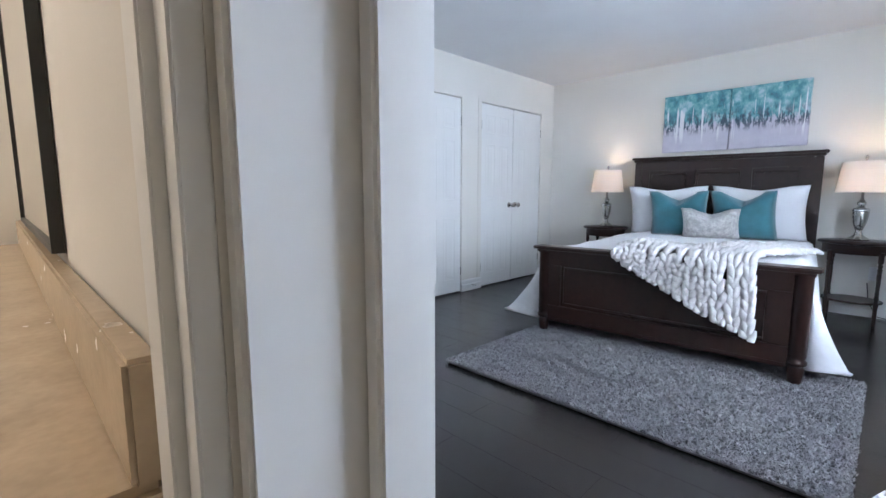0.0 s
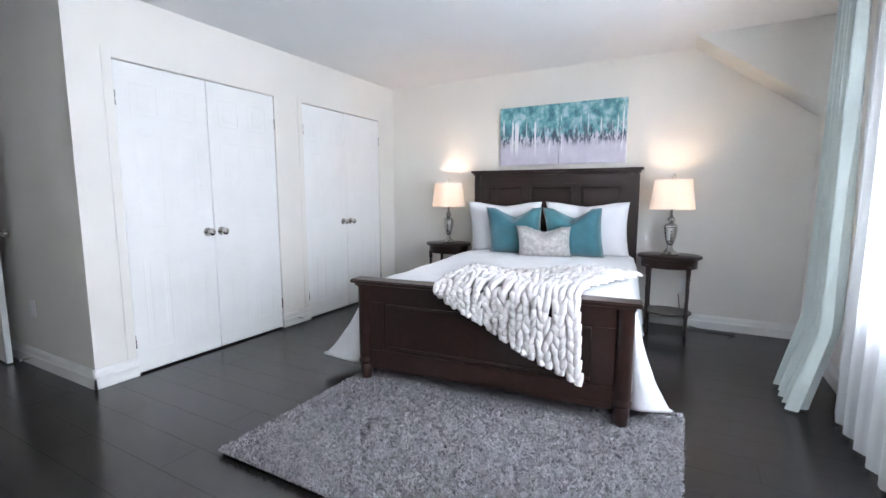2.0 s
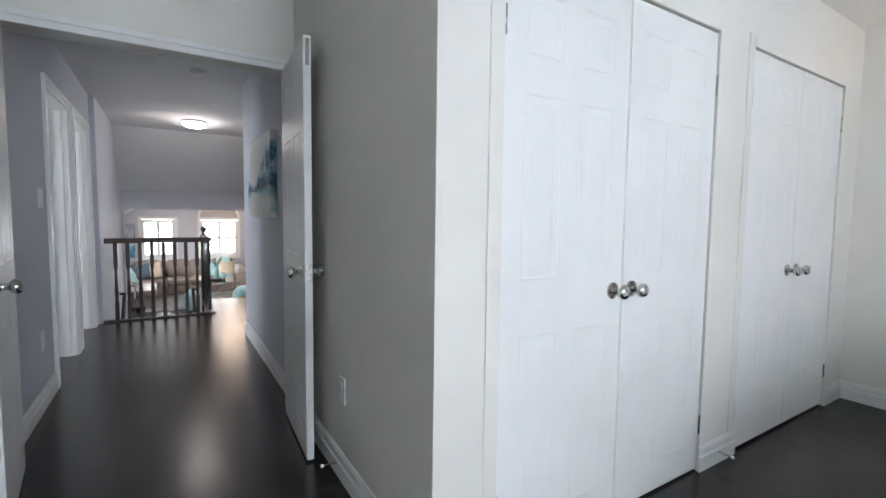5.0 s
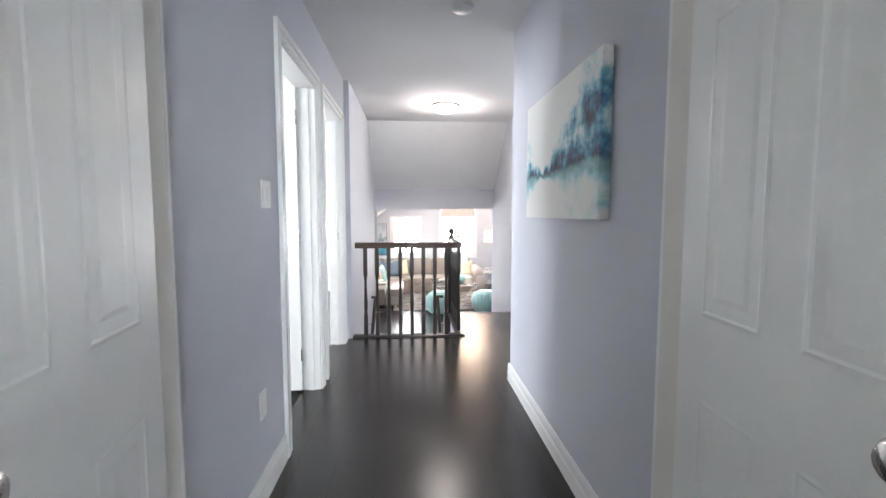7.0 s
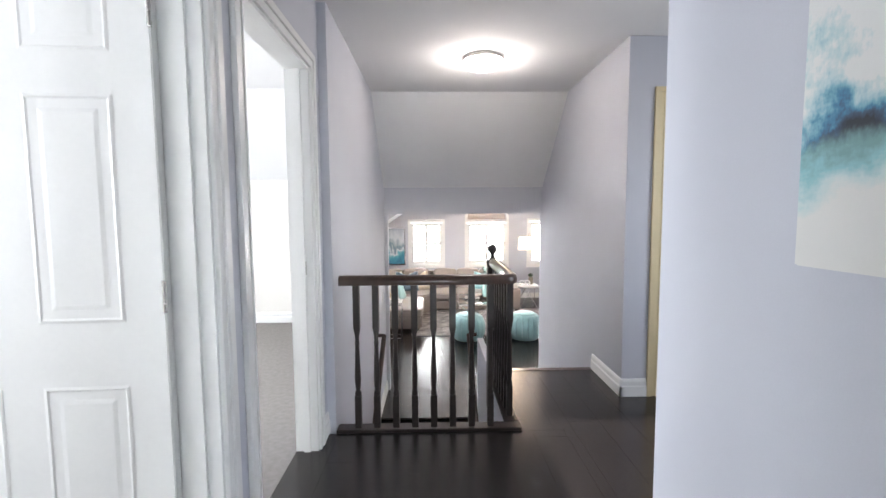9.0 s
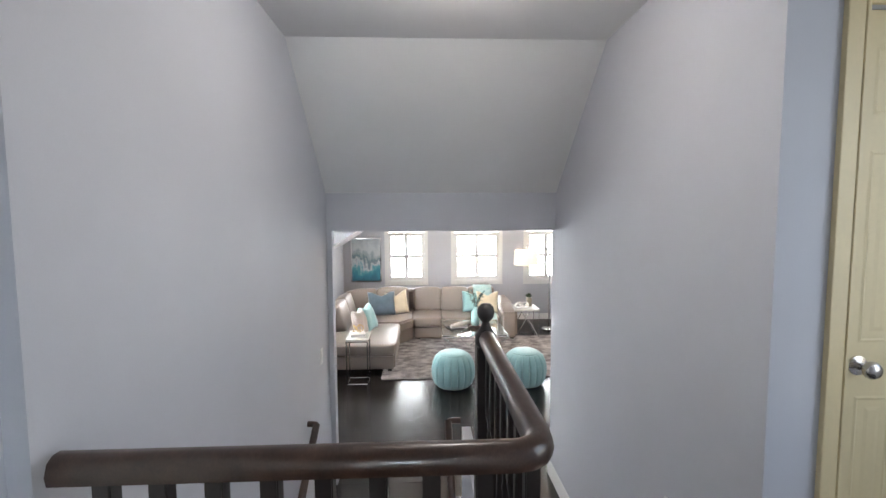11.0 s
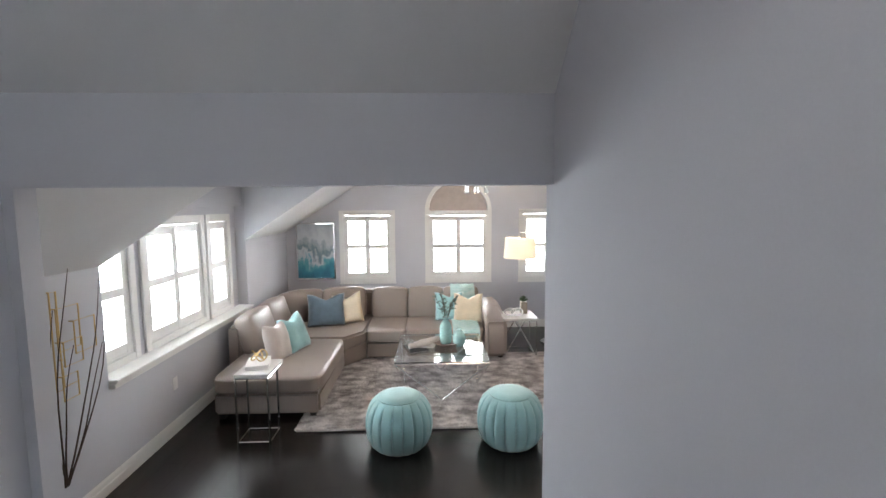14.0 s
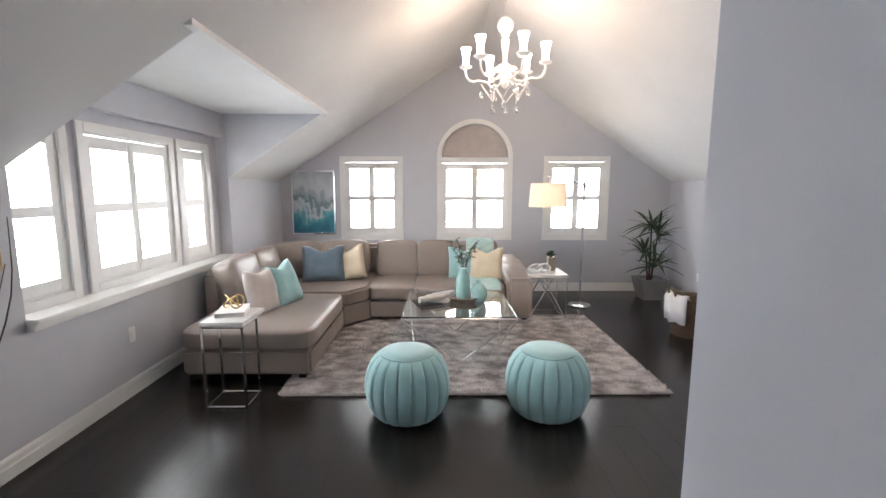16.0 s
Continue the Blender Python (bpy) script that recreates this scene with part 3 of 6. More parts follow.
# arched head of the middle window
cx, r0, zc = (W2[0] + W2[1]) / 2, (W2[1] - W2[0]) / 2, W2[3] + 0.06
bm = bmesh.new()
ring = lambda r, y: [(cx - r * math.cos(math.pi * i / 28), y, zc + r * math.sin(math.pi * i / 28)) for i in range(29)]
rows = [[bm.verts.new(p) for p in ring(r, y)] for r, y in ((r0, NY), (r0 + 0.07, NY), (r0 + 0.07, NY - 0.022), (r0 + 0.012, NY - 0.022), (r0, NY - 0.012))]
for a, b in zip(rows, rows[1:] + rows[:1]):
    for i in range(28):
        bm.faces.new((a[i], a[i + 1], b[i + 1], b[i]))
setting("window_arch_trim", bm, TRIM, "white arched window trim", "trim")
setting("window_arch_blind", prism([(p[0], p[2]) for p in ring(r0 - 0.001, 0)], "y", NY + 0.07, NY + 0.09), BLUSH, "cream closed arched blind", "blind")
setting("window_arch_rail", B((W2[0], W2[1], NY - 0.01, NY + 0.10, W2[3] + 0.005, W2[3] + 0.06)), TRIM, "white window rail", "trim")

# closet doors
for x0, x1 in ((2.93, 4.17), (4.49, 5.66)):
    root = thing("closet_door", pose(x0, 3.672, 0.012), "white six-panel double closet doors, shut, with nickel knobs", "door", "closet doors")
    w = (x1 - x0) / 2 - 0.006
    a = door_leaf(root, w, 2.03, TRIM, pose(0.004, 0, 0), sides=(-1,))
    b = door_leaf(root, w, 2.03, TRIM, pose(x1 - x0 - 0.004 - w, 0, 0), sides=(-1,))
    knob(a, NICKEL, pose(w - 0.055, -0.0175, 0.915, 0, 0, 180))
    knob(b, NICKEL, pose(0.055, -0.0175, 0.915, 0, 0, 180))
    for z in (0.22, 1.80):
        hinge(a, 0.0, -0.02, z)
        hinge(b, w, -0.02, z)
# hall double door, both leaves open into the bedroom
for hx, ex, ey in ((2.635, 2.60, 4.66), (1.425, 1.50, 4.68)):
    ang = math.degrees(math.atan2(ey - 5.275, ex - hx))
    root = thing("bedroom_door", pose(hx, 5.275, 0.012, 0, 0, ang), "white six-panel hall door standing open into the bedroom", "door", "double door")
    a = door_leaf(root, 0.612, 2.015, TRIM, None)
    for s in (0, 180):
        knob(a, NICKEL, pose(0.555, -0.0175 if s else 0.0175, 0.92, 0, 0, s))
    part("latch_plate", B((0.6115, 0.6135, -0.012, 0.012, 0.88, 0.96)), NICKEL, a, "nickel latch plate")
    part("flush_bolt", B((0.6115, 0.6135, -0.009, 0.009, 1.88, 2.0)), NICKEL, a, "nickel flush bolt")
# door of the side room, open
root = thing("side_room_door", pose(1.245, 7.30, 0.012, 0, 0, 183), "white six-panel door standing open into the side room", "door")
a = door_leaf(root, 0.78, 2.02, TRIM, None)
knob(a, NICKEL, pose(0.72, 0.0175, 0.92))
for z in (0.25, 1.05, 1.82):
    hinge(a, 0.0, 0.02, z)
# narrow cream door
root = thing("linen_door", pose(3.558, 9.09, 0.012), "narrow cream six-panel door, shut", "door")
a = door_leaf(root, 0.438, 2.03, YELLOW, None, sides=(-1,))
knob(a, NICKEL, pose(0.062, -0.0175, 0.905, 0, 0, 180))
for z in (0.25, 1.80):
    hinge(a, 0.438, -0.02, z)
setting("strike_plate", B((1.30, 1.325, 8.384, 8.387, 0.97, 1.04)), NICKEL, "nickel strike plate on the jamb", "strike plate")


def wall_plate(name, m, label, w=0.075, h=0.118, rockers=1):
    root = thing(name, m, label, name.replace("_", " "))
    part("plate", B((-w / 2, w / 2, -0.006, 0, -h / 2, h / 2), bevel=0.002), SWITCH, root)
    for i in range(rockers):
        x = (i - (rockers - 1) / 2) * 0.045
        part("rocker", B((x - 0.016, x + 0.016, -0.010, -0.005, -0.033, 0.033), bevel=0.0015), SWITCH, root)


wall_plate("light_switch", pose(1.36, 6.27, 1.293, 0, 0, 90), "white double rocker switch on the grey hall wall", 0.118, 0.118, 2)
wall_plate("wall_outlet", pose(1.36, 6.15, 0.41, 0, 0, 90), "white outlet low on the grey hall wall")
wall_plate("wall_outlet", pose(2.69, 4.45, 0.42, 0, 0, -90), "white outlet low on the cream wall beside the door")
wall_plate("light_switch", pose(1.41, 11.08, 0.34, 0, 0, 90), "white switch on the stairwell wall")
wall_plate("wall_outlet", pose(LX, 13.89, -0.42, 0, 0, 90), "white outlet under the dormer sill")
wall_plate("wall_outlet", pose(5.95, 0.46, 0.38, 0, 0, -90), "white outlet beside the bedside table")
for y in (15.9, 16.4):
    wall_plate("wall_outlet", pose(RX, y, -0.5, 0, 0, -90), "white outlet on the grey knee wall")

for x, y, a in ((2.674, 4.50, 180), (4.33, 3.634, -90)):
    root = thing("door_stop", pose(x, y, 0.06, 0, 0, a), "small white spring door stop on the baseboard", "door stop", "door stops")
    part("spring", tube([(0.0, 0, 0), (0.06, 0, 0)], 0.005, 8), NICKEL, root, smooth=True)
    part("rubber_tip", tube([(0.06, 0, 0), (0.072, 0, 0)], 0.008, 10), SWITCH, root, "white rubber tip", smooth=True)

# ---- hall ----


def paint(name, stops, axis, noise_scale, stretch, amount):
    """A loose abstract painting: bands of colour up the canvas, broken by noise. Unit square in y and z of the object."""
    m = bpy.data.materials.new(name)
    m.use_nodes = True
    n, l = m.node_tree.nodes, m.node_tree.links
    b = n["Principled BSDF"]
    b.inputs["Roughness"].default_value = 0.6
    tc, mp, ns, sx, add, mul = (n.new("ShaderNode" + k) for k in ("TexCoord", "Mapping", "TexNoise", "SeparateXYZ", "Math", "Math"))
    l.new(tc.outputs["Object"], mp.inputs["Vector"])
    mp.inputs["Scale"].default_value = stretch
    l.new(mp.outputs[0], ns.inputs["Vector"])
    ns.inputs["Scale"].default_value, ns.inputs["Detail"].default_value, ns.inputs["Roughness"].default_value = noise_scale, 6, 0.65
    l.new(tc.outputs["Object"], sx.inputs[0])
    mul.operation, add.operation = "MULTIPLY_ADD", "ADD"
    l.new(ns.outputs["Fac"], mul.inputs[0])
    mul.inputs[1].default_value, mul.inputs[2].default_value = amount, -amount / 2
    l.new(sx.outputs[axis], add.inputs[0])
    l.new(mul.outputs[0], add.inputs[1])
    ramp = n.new("ShaderNodeValToRGB")
    ramp.color_ramp.interpolation = "EASE"
    el = ramp.color_ramp.elements
    while len(el) < len(stops):
        el.new(0.5)
    for e, (p, c) in zip(el, stops):
        e.position, e.color = p, (*c, 1)
    l.new(add.outputs[0], ramp.inputs[0])
    out = ramp.outputs[0]
    l.new(out, b.inputs["Base Color"])
    bp = n.new("ShaderNodeBump")
    bp.inputs["Strength"].default_value, bp.inputs["Distance"].default_value = 0.4, 0.003
    l.new(ns.outputs["Fac"], bp.inputs["Height"])
    l.new(bp.outputs[0], b.inputs["Normal"])
    return m




class Picture:
    """Node helpers for a painted canvas whose object runs from 0 to 1 in y (across) and z (up)."""

    def __init__(self, name):
        self.m = bpy.data.materials.new(name)
        self.m.use_nodes = True
        self.n, self.l = self.m.node_tree.nodes, self.m.node_tree.links
        tc, sep = self.n.new("ShaderNodeTexCoord"), self.n.new("ShaderNodeSeparateXYZ")
        info, shift = self.n.new("ShaderNodeObjectInfo"), self.n.new("ShaderNodeVectorMath")
        self.l.new(tc.outputs["Object"], sep.inputs[0])
        self.l.new(tc.outputs["Object"], shift.inputs[0])
        scl = self.n.new("ShaderNodeVectorMath")
        scl.operation = "SCALE"
        scl.inputs[0].default_value = (9, 17, 5)
        self.l.new(info.outputs["Random"], scl.inputs["Scale"])
        self.l.new(scl.outputs[0], shift.inputs[1])
        self.vec, self.y, self.z = shift.outputs[0], sep.outputs[1], sep.outputs[2]

    def put(self, socket, v):
        if isinstance(v, (int, float)):
            socket.default_value = v
        elif isinstance(v, tuple):
            socket.default_value = (*v, 1)
        else:
            self.l.new(v, socket)

    def math(self, op, a, b=0.0, c=0.0):
        k = self.n.new("ShaderNodeMath")
        k.operation = op
        for s, v in zip(k.inputs, (a, b, c)):
            self.put(s, v)
        return k.outputs[0]

    def noise(self, scale, stretch=(1, 1, 1), detail=5, rough=0.6):
        mp, ns = self.n.new("ShaderNodeMapping"), self.n.new("ShaderNodeTexNoise")
        mp.inputs["Scale"].default_value = stretch
        self.l.new(self.vec, mp.inputs["Vector"])
        self.l.new(mp.outputs[0], ns.inputs["Vector"])
        ns.inputs["Scale"].default_value, ns.inputs["Detail"].default_value, ns.inputs["Roughness"].default_value = scale, detail, rough
        return ns.outputs["Fac"]

    def step(self, v, lo, hi):
        r = self.n.new("ShaderNodeMapRange")
        r.interpolation_type = "SMOOTHSTEP"
        r.inputs["From Min"].default_value, r.inputs["From Max"].default_value = lo, hi
        self.l.new(v, r.inputs["Value"])
        return r.outputs[0]

    def ramp(self, v, stops):
        r = self.n.new("ShaderNodeValToRGB")
        el = r.color_ramp.elements
        while len(el) < len(stops):
            el.new(0.5)
        for e, (p, c) in zip(el, stops):
            e.position, e.color = p, (*c, 1)
        self.l.new(v, r.inputs[0])
        return r.outputs[0]

    def mix(self, f, a, b):
        k = self.n.new("ShaderNodeMix")
        k.data_type = "RGBA"
        self.put(k.inputs["Factor"], f)
        self.put(k.inputs["A"], a)
        self.put(k.inputs["B"], b)
        return k.outputs["Result"]

    def done(self, colour, height):
        b, bp = self.n["Principled BSDF"], self.n.new("ShaderNodeBump")
        b.inputs["Roughness"].default_value = 0.6
        bp.inputs["Strength"].default_value, bp.inputs["Distance"].default_value = 0.4, 0.003
        self.l.new(colour, b.inputs["Base Color"])
        self.l.new(height, bp.inputs["Height"])
        self.l.new(bp.outputs[0], b.inputs["Normal"])
        return self.m


def birch_picture():
    """Lilac-white ground, a ragged dark understorey, broken teal foliage, pale upright trunks."""
    p = Picture("birch_painting")
    leaf, blot, wash = p.noise(7, (1, 1, 0.8), 6, 0.7), p.noise(11, (1, 1.6, 0.5), 5, 0.7), p.noise(4)
    ground = p.mix(wash, (0.46, 0.42, 0.52), (0.74, 0.71, 0.76))
    crown = p.ramp(leaf, [(0.28, (0.05, 0.10, 0.15)), (0.42, (0.07, 0.25, 0.29)), (0.52, (0.17, 0.40, 0.43)), (0.62, (0.40, 0.56, 0.60)), (0.74, (0.62, 0.64, 0.72))])
    edge = p.math("MULTIPLY_ADD", blot, 0.62, p.z)
    pic = p.mix(p.step(edge, 0.72, 0.80), ground, crown)
    low = p.math("MULTIPLY", p.step(blot, 0.47, 0.56), p.math("MULTIPLY", p.step(p.z, 0.26, 0.40), p.step(p.z, 0.72, 0.52)))
    pic = p.mix(p.math("MULTIPLY", low, 0.85), pic, (0.045, 0.05, 0.085))
    trunk = p.step(p.noise(26, (1, 1, 0.03), 2, 0.4), 0.60, 0.64)
    span = p.math("MULTIPLY", p.step(p.z, 0.10, 0.30), p.step(p.math("MULTIPLY_ADD", wash, 0.5, p.z), 1.10, 0.95))
    pic = p.mix(p.math("MULTIPLY", trunk, span), pic, (0.80, 0.78, 0.80))
    return p.done(pic, leaf)


def misty_picture():
    """A pale misty clearing with dark blue trees at both sides and a teal reflection below the bank."""
    p = Picture("misty_lake_painting")
    soft, fine = p.noise(4.2, detail=5), p.noise(9, (1, 1, 0.35), 5, 0.7)
    u = p.math("SUBTRACT", 1.0, p.y)
    tall = p.ramp(u, [(0.0, (0.42,) * 3), (0.14, (0.26,) * 3), (0.27, (0.05,) * 3), (0.42, (0.10,) * 3), (0.58, (0.36,) * 3), (0.75, (0.62,) * 3), (1.0, (0.72,) * 3)])
    bank = p.math("MULTIPLY_ADD", u, 0.03, 0.345)
    above = p.math("ADD", p.math("SUBTRACT", p.z, bank), p.math("MULTIPLY_ADD", fine, 0.16, -0.08))
    rise = p.math("ADD", p.math("DIVIDE", above, tall), p.math("MULTIPLY_ADD", soft, 2.4, -1.05))
    trees = p.ramp(p.math("ADD", rise, p.math("MULTIPLY_ADD", fine, 1.6, -0.75)), [(0.0, (0.035, 0.04, 0.05)), (0.20, (0.06, 0.10, 0.16)), (0.36, (0.07, 0.24, 0.38)), (0.52, (0.22, 0.46, 0.54)), (0.72, (0.52, 0.66, 0.66)), (0.95, (0.78, 0.78, 0.75))])
    drop = p.math("ADD", p.math("DIVIDE", above, p.math("MULTIPLY", tall, -0.55)), p.math("MULTIPLY_ADD", soft, 2.6, -1.4))
    water = p.ramp(drop, [(0.0, (0.20, 0.36, 0.36)), (0.22, (0.28, 0.54, 0.56)), (0.48, (0.58, 0.68, 0.66)), (0.8, (0.74, 0.73, 0.69))])
    pic = p.mix(p.step(above, -0.03, 0.02), water, trees)
    trunk = p.math("MULTIPLY", p.step(p.noise(17, (1, 1, 0.05), 2, 0.4), 0.62, 0.66), p.math("MULTIPLY", p.step(above, 0.0, 0.03), p.step(rise, 0.45, 0.2)))
    pic = p.mix(p.math("MULTIPLY", trunk, 0.7), pic, (0.52, 0.60, 0.62))
    return p.done(pic, fine)


FOREST = birch_picture()
MISTY = misty_picture()
COAST = paint("coast_painting", [(0.0, (0.04, 0.20, 0.30)), (0.16, (0.05, 0.28, 0.40)), (0.30, (0.12, 0.42, 0.50)), (0.40, (0.66, 0.72, 0.74)), (0.50, (0.20, 0.30, 0.36)), (0.60, (0.40, 0.48, 0.53)), (0.72, (0.62, 0.67, 0.70)), (1.0, (0.46, 0.52, 0.57))],
              2, 2.6, (1, 1, 1), 1.0)


def canvas(name, m, w, h, t, pic, label, frame_mat=None):
    """A stretched canvas, its face at x 0 towards -x, from y 0 to w."""
    root = thing(name, m, label, "painting")
    unit = B((0, t, 0, 1, 0, 1), bevel=0.004)
    face = part("canvas", unit, pic, root)
    face.scale = (1, w, h)
    if frame_mat:
        f = 0.022
        part("picture_frame", join(B((-0.012, t, -f, 0, -f, h + f), bevel=0.003), B((-0.012, t, w, w + f, -f, h + f), bevel=0.003), B((-0.012, t, 0, w, -f, 0), bevel=0.003), B((-0.012, t, 0, w, h, h + f), bevel=0.003)), frame_mat, root, "slim silver frame")
    return root


canvas("canvas_painting", pose(2.655, 5.84, 1.19), 1.0, 0.61, 0.044, MISTY, "misty blue and white lake painting on the grey hall wall")


def flush_light(x, y):
    root = thing("ceiling_light", pose(x, y, CH), "round frosted glass flush ceiling light, lit", "ceiling lamp")
    part("ring", lathe([(0.0, 0.0), (0.15, 0.0), (0.155, -0.012), (0.15, -0.025), (0.0, -0.025)], 32), NICKEL, root, smooth=True)
    part("diffuser", lathe([(0.142, -0.025), (0.145, -0.04), (0.125, -0.068), (0.08, -0.085), (0.03, -0.092), (0.0, -0.093)], 32), GLOW, root, "glowing frosted glass bowl", smooth=True)
    part("finial", lathe([(0.0, -0.09), (0.010, -0.093), (0.012, -0.102), (0.0, -0.112)], 12), NICKEL, root, smooth=True)


flush_light(2.38, 9.47)
bulb("bulb_hall", (2.38, 9.47, CH - 0.20), 6.5, (1.0, 0.95, 0.90), 0.12)
root = thing("smoke_detector", pose(2.30, 7.03, CH), "round white smoke detector on the hall ceiling", "smoke detector")
part("body", lathe([(0.0, 0), (0.065, 0), (0.065, -0.015), (0.055, -0.035), (0.0, -0.038)], 24), SWITCH, root, smooth=True)
part("vent_ring", lathe([(0.060, -0.018), (0.066, -0.020), (0.066, -0.026), (0.058, -0.028)], 24), SWITCH, root, smooth=True)


def baluster_mesh(h):
    s = 0.019
    sq = B((-s, s, -s, s, h - 0.26, h), bevel=0.003)
    sq2 = B((-s, s, -s, s, 0, 0.20), bevel=0.003)
    tu = lathe([(0.018, 0.20), (0.020, 0.215), (0.012, 0.23), (0.016, 0.25), (0.019, 0.30), (0.015, 0.40), (0.012, h - 0.36), (0.015, h - 0.345), (0.011, h - 0.33), (0.013, h - 0.30), (0.020, h - 0.265), (0.018, h - 0.25)], 12)
    return mesh("baluster", join(sq, sq2, tu), BALUSTER, True)


rail = thing("stair_railing", pose(2.465, 8.62, 0), "dark stained wooden stair railing with turned balusters", "railing")
bal = baluster_mesh(0.86)


def add_baluster(x, y):
    ob = new("baluster", bal)
    ob.parent = rail
    ob.location = (x, y, 0.015)


for i in range(8):
    add_baluster(-0.924 + i * 0.1125, 0)
for i in range(7):
    add_baluster(0, 0.13 + i * 0.112)
prof = [(-0.030, 0.0), (-0.034, 0.022), (-0.026, 0.046), (-0.010, 0.056), (0.010, 0.056), (0.026, 0.046), (0.034, 0.022), (0.030, 0.0)]


def swept_rail(pts, name, mat):
    """The handrail's section carried along level or sloping points."""
    bm, rings = bmesh.new(), []
    for i, p in enumerate(pts):
        a, b = Vector(pts[max(0, i - 1)]), Vector(pts[min(len(pts) - 1, i + 1)])
        d = (b - a)
        d.z = 0
        d.normalize()
        s = Vector((d.y, -d.x, 0))
        rings.append([bm.verts.new(Vector(p) + s * u + Vector((0, 0, v))) for u, v in prof])
    for a, b in zip(rings, rings[1:]):
        for k in range(len(prof)):
            bm.faces.new((a[k], a[(k + 1) % len(prof)], b[(k + 1) % len(prof)], b[k]))
    bm.faces.new(rings[0])
    bm.faces.new(rings[-1][::-1])
    return part(name, bm, mat, rail, "worn walnut handrail", smooth=True)


swept_rail([(-1.02, 0, 0.875), (-0.5, 0, 0.875), (-0.07, 0, 0.875), *[(-0.07 + 0.07 * math.sin(a), 0.07 - 0.07 * math.cos(a), 0.875) for a in (0.4, 0.8, 1.2, 1.57)], (0, 0.5, 0.875), (0, 0.90, 0.875)], "handrail", RAILWOOD)
part("newel_post", join(B((-0.042, 0.042, 0.90, 0.984, -0.3, 0.86), bevel=0.004), lathe([(0.040, 0.86), (0.046, 0.872), (0.046, 0.905), (0.030, 0.925), (0.020, 0.945), (0.016, 0.960), (0.022, 0.967), (0.033, 0.982), (0.037, 1.003), (0.033, 1.024), (0.020, 1.038), (0.0, 1.041)], 24, at=(0, 0.942, 0))), BALUSTER, rail, "newel post with a ball top", smooth=True)
part("base_rail", join(B((-1.05, 0.05, -0.045, 0.045, 0.0, 0.018), bevel=0.004), B((-0.045, 0.045, 0.045, 0.90, 0.0, 0.018), bevel=0.004)), BALUSTER, rail)
for x, s in ((1.47, 1), (2.36, -1)):
    lower = thing("stair_handrail", pose(x, 10.62, LF + 0.86), "dark wooden handrail of the lower flight", "handrail", "lower handrails")
    part("rail", tube([(0, 0.02, 0.03), (0, -0.3, -0.18), (0, -1.5, -1.02)], 0.024, 12), RAILWOOD, lower, smooth=True)
    part("return", tube([(0, 0.02, 0.03), (0.03 * -s, 0.03, 0.03), (0.085 * -s, 0.03, 0.03)], 0.020, 12), RAILWOOD, lower, smooth=True)
    part("bracket", tube([(0, -0.35, -0.22), (0, -0.35, -0.27), (-0.06 * s, -0.35, -0.27)], 0.008, 8), NICKEL, lower, "nickel bracket", smooth=True)

# ---- bathroom seen through its doorway ----
root = thing("vanity", pose(0.438, 1.8, 0), "bathroom vanity with a beige stone counter", "vanity")
part("cabinet", B((-0.26, 0.30, -0.98, 1.15, 0.0, 0.83), bevel=0.004), TRIM, root)
part("countertop", B((-0.29, 0.305, -1.01, 1.18, 0.832, 0.868), bevel=0.008), COUNTER, root)
part("backsplash", B((0.28, 0.305, -1.01, 1.18, 0.868, 0.965), bevel=0.004), COUNTER, root)
part("basin", lathe([(0.20, 0.869), (0.19, 0.873), (0.15, 0.871), (0.0, 0.870)], 28, at=(0.0, -0.25, 0)), SWITCH, root, "white basin rim", smooth=True)
root = thing("vanity_mirror", pose(0.743, 1.40, 0.98), "large black-edged bathroom mirror", "mirror")
part("glass", B((-0.012, -0.004, 0.012, 1.188, 0.012, 0.988)), MIRROR, root)
part("mirror_frame", join(B((-0.018, 0, 0, 0.012, 0, 1.0)), B((-0.018, 0, 1.188, 1.2, 0, 1.0)), B((-0.018, 0, 0.012, 1.188, 0, 0.012)), B((-0.018, 0, 0.012, 1.188, 0.988, 1.0))), BLACK, root, "thin black frame")

# ---- bedroom things ----


def pillow_mesh(w, h, t, chop=0.0, n=14, name="pillow"):
    """A stuffed cushion standing in x and z from its lower edge; full in the middle, drawn-out corners, with a dent along its top."""
    bm = bmesh.new()
    grids = []
    for side in (1, -1):
        g = []
        for j in range(n + 1):
            row = []
            for i in range(n + 1):
                u, v = 2 * i / n - 1, 2 * j / n - 1
                e = ((1 - u ** 4) * (1 - v ** 4)) ** 0.55
                x = u * w / 2 * (1 - 0.07 * (1 - v * v) * abs(u) ** 3)
                z = v * h / 2 * (1 - 0.07 * (1 - u * u) * abs(v) ** 3)
                if v > 0:
                    z -= chop * v * v * max(0.0, 1 - abs(u) * 1.5)
                y = side * t / 2 * e + 0.012 * noise.noise((u * 2 + w * 7, v * 2 + side, t * 9)) * e
                row.append(bm.verts.new((x, y, z + h / 2)))
            g.append(row)
        grids.append(g)
        for j in range(n):
            for i in range(n):
                q = (g[j][i], g[j][i + 1], g[j + 1][i + 1], g[j + 1][i])
                bm.faces.new(q if side < 0 else q[::-1])
    bmesh.ops.remove_doubles(bm, verts=bm.verts, dist=0.0006)
    return bm


def pillow(name, w, h, t, mat, m, label, chop=0.05, group=""):
    ob = new(name, mesh(name, pillow_mesh(w, h, t, chop, 18), mat, True, 2.8))
    ob.matrix_basis = m
    return tagged(ob, label, "pillow", group)


BED = pose(5.86, 1.665, 0, 0, 0, 184.8)
bed = thing("bed", BED, "dark espresso wooden panel bed with turned feet", "bed")
BW = 0.80
